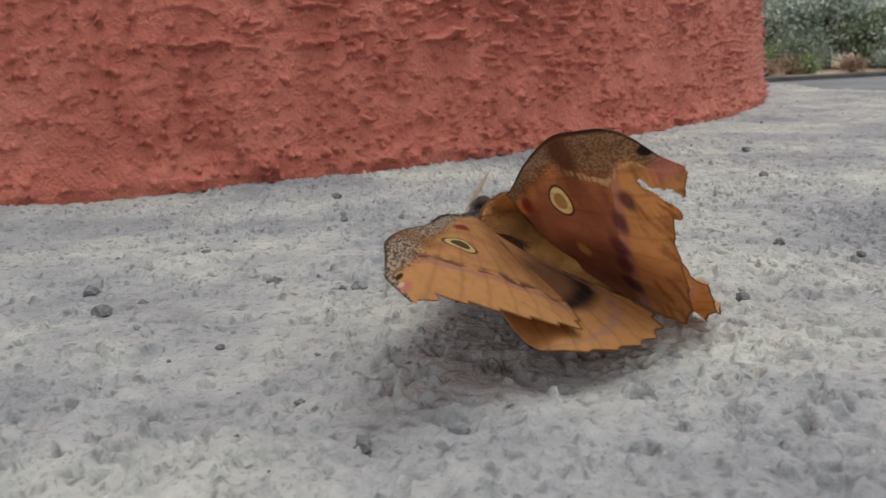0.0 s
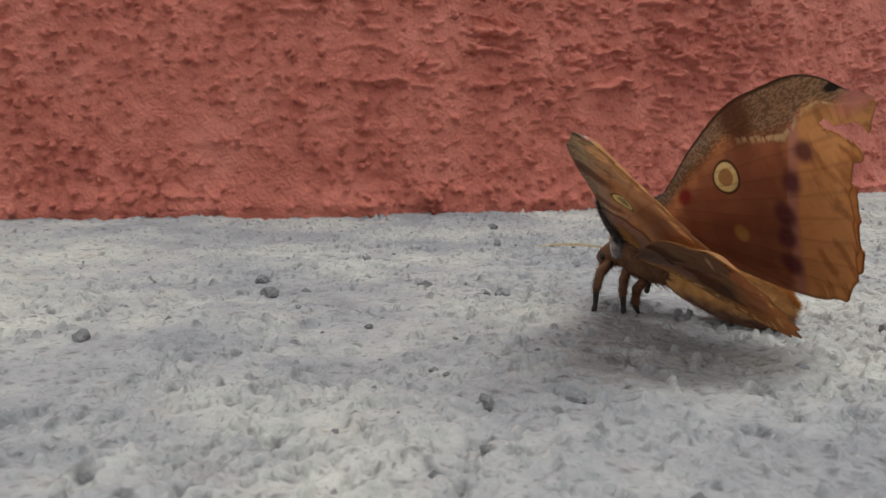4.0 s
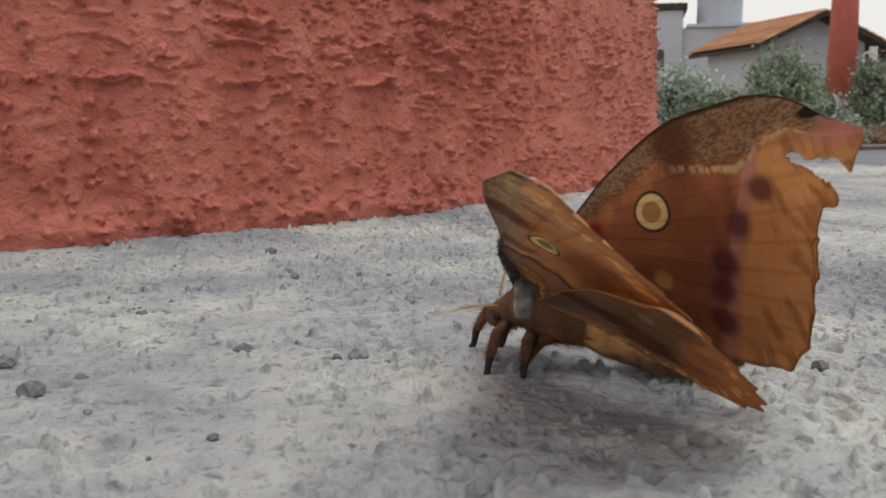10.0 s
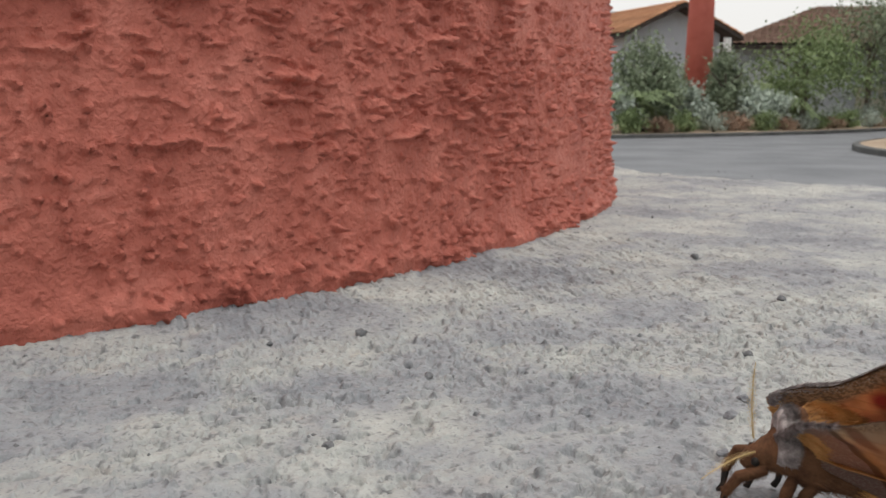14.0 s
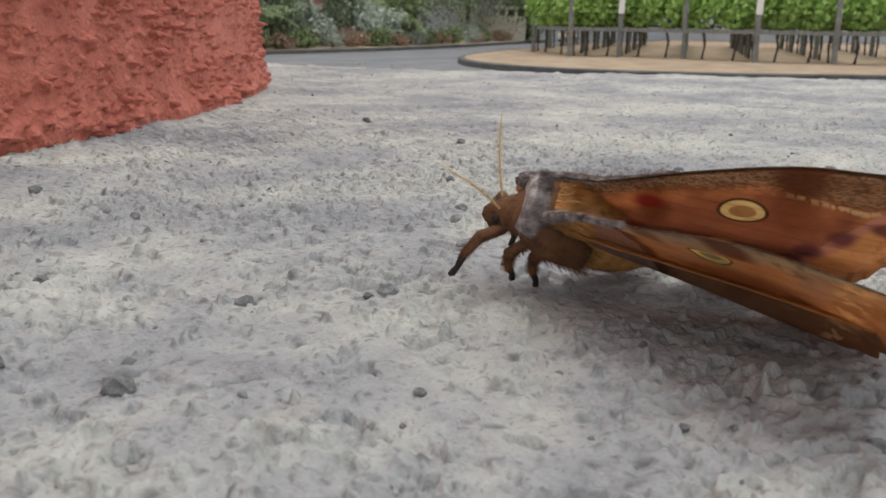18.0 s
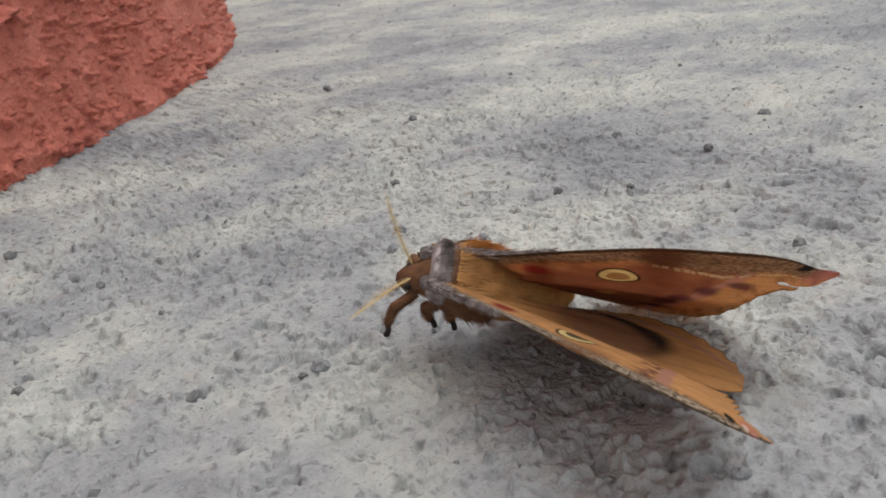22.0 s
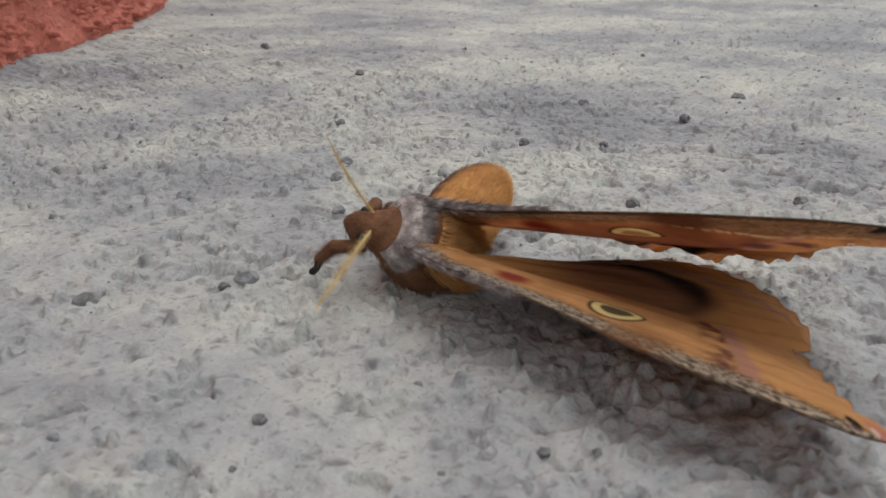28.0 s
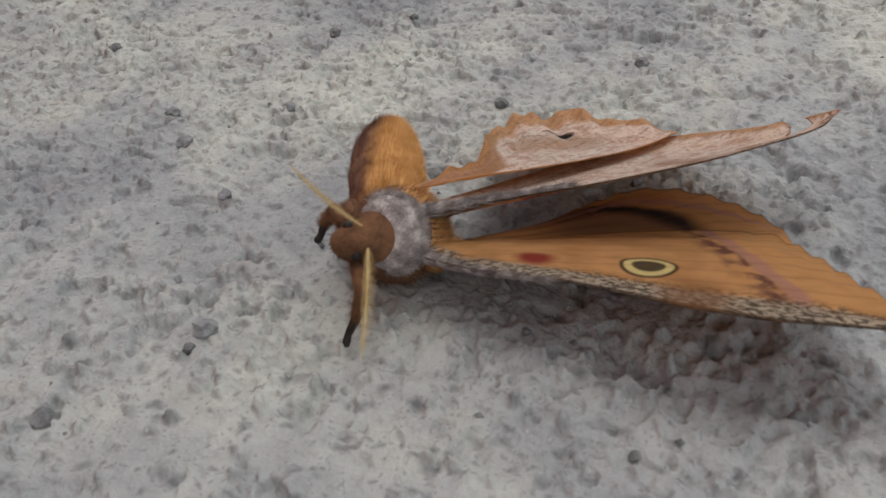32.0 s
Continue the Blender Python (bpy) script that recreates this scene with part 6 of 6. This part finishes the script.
RIGHT_WING = [
    (0.0, 0.0571, 0.2296, 0.0224, -61.2, -11.2, -75.1),
    (0.5, 0.0577, 0.2246, 0.0238, -55.8, -11.7, -72.9),
    (1.0, 0.058, 0.2241, 0.0241, -60.4, -12.7, -72.9),
    (1.5, 0.061, 0.2256, 0.0242, -85.1, -18.6, -73.4),
    (2.0, 0.0588, 0.2259, 0.0256, -70.1, -18.4, -69.2),
    (3.5, 0.0588, 0.2259, 0.0256, -70.1, -18.4, -69.2),
    (5.5, 0.0568, 0.2278, 0.0225, -71.4, -22.4, -62.4),
    (6.0, 0.0568, 0.2278, 0.0225, -71.4, -22.4, -62.4),
    (7.0, 0.0617, 0.2342, 0.0238, -77.1, -18.4, -74.7),
    (9.0, 0.0617, 0.2342, 0.0238, -77.1, -18.4, -74.7),
    (13.0, 0.0602, 0.2332, 0.0233, -76.8, -16.3, -73.9),
    (13.5, 0.0602, 0.2332, 0.0233, -76.8, -16.3, -73.9),
    (14.6, 0.052, 0.2253, 0.0259, -44.2, -18.1, -72.2),
    (15.0, 0.052, 0.2253, 0.0259, -44.2, -18.1, -72.2),
    (15.5, 0.0514, 0.2259, 0.0241, -56.7, -14.4, -68.2),
    (17.5, 0.0433, 0.2147, 0.0246, -42.8, -0.7, -69.8),
    (18.5, 0.0418, 0.2133, 0.0249, -41.3, 3.6, -64.8),
    (20.3, 0.0418, 0.2133, 0.0249, -41.3, 3.6, -64.8),
    (21.0, 0.0432, 0.2134, 0.0252, -42.3, 3.1, -66.0),
    (22.0, 0.0422, 0.2126, 0.0265, -42.8, 4.1, -63.3),
    (22.8, 0.0414, 0.2121, 0.0266, -42.5, 3.5, -65.1),
    (23.4, 0.0414, 0.2121, 0.0266, -42.5, 3.5, -65.1),
    (24.0, 0.0407, 0.2111, 0.0243, -39.6, 3.6, -65.6),
    (25.0, 0.0412, 0.2119, 0.019, -30.6, 1.6, -64.8),
    (26.0, 0.0398, 0.2107, 0.0192, -30.0, 1.7, -64.5),
    (26.5, 0.0398, 0.2107, 0.0192, -30.0, 1.7, -64.5),
    (28.5, 0.0414, 0.2076, 0.0155, -23.8, -4.3, -79.7),
    (29.0, 0.0398, 0.2052, 0.0166, -23.7, 0.9, -66.0),
    (29.5, 0.0398, 0.206, 0.0175, -26.8, -6.2, -63.2),
    (30.0, 0.0379, 0.2043, 0.0162, -18.8, -4.1, -61.2),
    (31.0, 0.0404, 0.2036, 0.0157, -23.9, -3.2, -59.0),
    (32.0, 0.0411, 0.2031, 0.0166, -26.7, -1.0, -59.0),
]
# the hindwing's turn against its forewing
RIGHT_FAN = [
    (0.0, 20.5, 10.2, -4.7),
    (0.5, 9.8, 6.0, -5.8),
    (1.0, 12.3, 7.0, -5.7),
    (1.5, 12.0, 6.0, -12.0),
    (2.0, 6.0, 3.0, -19.0),
    (3.5, 6.0, 3.0, -19.0),
    (5.5, 6.0, 3.0, -19.0),
    (6.0, 6.0, 3.0, -19.0),
    (7.0, 6.0, 3.0, -19.0),
    (9.0, 6.0, 3.0, -19.0),
    (13.0, 6.0, 3.0, -19.0),
    (13.5, 6.0, 3.0, -19.0),
    (14.6, -0.7, 1.7, -6.1),
    (15.0, -0.7, 1.7, -6.1),
    (15.5, 4.6, 3.9, -6.1),
    (17.5, 10.1, 6.0, -5.7),
    (18.5, 13.8, 7.4, -5.3),
    (20.3, 13.8, 7.4, -5.3),
    (21.0, 13.6, 7.4, -5.3),
    (22.0, 13.0, 7.1, -5.4),
    (22.8, 11.6, 6.6, -5.6),
    (23.4, 11.6, 6.6, -5.6),
    (24.0, 12.8, 7.0, -5.4),
    (25.0, 9.1, 5.6, -5.7),
    (26.0, 7.9, 5.1, -5.8),
    (26.5, 7.9, 5.1, -5.8),
    (28.5, -0.7, 1.7, -6.1),
    (29.0, 3.7, 3.4, -6.0),
    (29.5, -0.7, 1.7, -6.1),
    (30.0, 12.0, 6.0, 2.0),
    (31.0, 15.0, 7.5, 1.0),
    (32.0, 17.0, 9.0, 1.0),
]

fore_left = wing_part("forewing", LEFT_LEAD, FORE_TRAIL, 1, moth, (FORE_L, FORE_UL), (1.2, -0.2, -2.4, 0.4), "tan left forewing with a yellow-ringed eyespot")
hind_left = wing_part("hindwing", HIND_LEAD, HIND_TRAIL, 1, moth, (HIND_L, HIND_UL), (1.0, 0.6, -1.0, 0.5), "tan left hindwing with a black band")
fore_right = wing_part("forewing", FORE_LEAD, TORN_TRAIL, -1, moth, (FORE_R, FORE_U), (1.8, -0.5, -1.8, 0.8), "torn brown right forewing, shade in its colour, with a yellow-ringed eyespot", torn=True)
hind_right = wing_part("hindwing", HIND_LEAD, HIND_TRAIL, -1, moth, (HIND_L, HIND_U), (1.0, 0.6, -1.0, 0.5), "crumpled tan right hindwing, pink-white below", crumple=0.8)


def wing_hair(wing, lead, side, seed):
    """Grey hair thick at the wing's root and thinning out along its front edge, and orange hair over the root."""
    rng_ = np.random.RandomState(seed)
    verts_, faces_ = [], []
    for _ in range(3800):
        u = -4.5 + 26 * rng_.uniform(0, 1) ** 1.9
        r = 0.0013 * max(0.12, 1 - (u + 4.5) / 22)
        a = rng_.uniform(0, 2 * math.pi)
        n = np.array((0.0, math.cos(a), math.sin(a)))
        p = np.array((u * MM, curve_at(lead, u) * MM + r * 0.8, 0.0)) + n * r * math.sqrt(rng_.uniform(0.1, 1))
        d = np.array((1.0, 0.0, 0.0)) + n * rng_.uniform(0.0, 0.35) + rng_.normal(0, 0.12, 3)
        d /= np.linalg.norm(d)
        w = np.cross(d, rng_.normal(0, 1, 3))
        w *= 0.00008 / np.linalg.norm(w)
        b = len(verts_)
        ln = rng_.uniform(0.0012, 0.0028)
        verts_ += [tuple(p - w), tuple(p + w), tuple(p + d * ln)]
        faces_.append((b, b + 1, b + 2))
    mesh_of("front_hair", verts_, faces_, GREYHAIR, wing, "grey hair along the front edge", smooth=False)
    verts_, faces_ = [], []
    for _ in range(2600):
        u = -5 + 13 * rng_.uniform(0, 1) ** 1.6
        v = curve_at(lead, u) + 1.5 + rng_.uniform(0, 1) * max(1.5, 6.5 - 0.25 * u)
        p = np.array((u * MM, v * MM, side * (0.0007 + 0.0009 * rng_.uniform(0, 1) * max(0, 1 - (u + 5) / 10))))
        d = np.array((1.0, rng_.normal(0.15, 0.22), side * rng_.normal(0.03, 0.06)))
        d /= np.linalg.norm(d)
        w = np.cross(d, rng_.normal(0, 1, 3))
        w *= 0.00008 / np.linalg.norm(w)
        b = len(verts_)
        verts_ += [tuple(p - w), tuple(p + w), tuple(p + d * rng_.uniform(0.0025, 0.0050))]
        faces_.append((b, b + 1, b + 2))
    mesh_of("root_hair", verts_, faces_, TUFT, wing, "long orange hair over the root", smooth=False)


wing_hair(fore_left, LEFT_LEAD, 1, 61)
wing_hair(fore_right, FORE_LEAD, -1, 62)


def wing_rows(rows, drop, fan=((0.0, 0, 0, 0), (32.0, 0, 0, 0))):
    """A wing's poses in the body's frame; the hindwing hangs a little under the forewing and turns against it."""
    times = sorted({r[0] for r in rows} | {t for t, _ in BODY_ROWS})
    fan_rows = [(r[0], pose(0, 0, 0, *r[1:])) for r in fan]
    world_rows = [(r[0], pose(*r[1:])) for r in rows]
    return [(t, between(BODY_ROWS, t).inverted() @ between(world_rows, t) @ pose(0, 0, drop) @ between(fan_rows, t)) for t in times]


def abdomen_rows():
    """The abdomen turns about its joint towards where it lies on the ledge."""
    rows = []
    rest = (Vector((-0.026, 0.0, -0.0108)) - BACK).normalized()
    for t in sorted({t for t, _ in BODY_ROWS} | {r[0] for r in ABDOMEN_LIES}):
        m = between(BODY_ROWS, t)
        k = [r for r in ABDOMEN_LIES if r[0] <= t][-1]
        n = next((r for r in ABDOMEN_LIES if r[0] > t), k)
        f = (t - k[0]) / (n[0] - k[0]) if n[0] > k[0] else 0.0
        way = m.inverted() @ (Vector(k[1:]).lerp(Vector(n[1:]), f)) - BACK
        rows.append((t, Matrix.Translation(BACK) @ rest.rotation_difference(way.normalized()).to_matrix().to_4x4() @ Matrix.Translation(-BACK)))
    return rows


def motions():
    walk(moth, BODY_ROWS)
    walk(abdomen, abdomen_rows())
    walk(fore_left, wing_rows(LEFT_WING, 0.0))
    walk(hind_left, wing_rows(LEFT_WING, -0.0012, LEFT_FAN))
    walk(fore_right, wing_rows(RIGHT_WING, 0.0))
    walk(hind_right, wing_rows(RIGHT_WING, 0.0012, RIGHT_FAN))
    for ob, side, root, rest in antennae:
        walk(ob, [(r[0], Matrix.Translation(root) @ rest.rotation_difference(Vector(r[1:]).normalized()).to_matrix().to_4x4() @ Matrix.Translation(-root)) for r in ANTENNA_WAYS[side]])
    for ob, (hip, feet, _) in zip(leg_parts, LEGS):
        walk(ob, leg_rows(hip, feet))


motions()
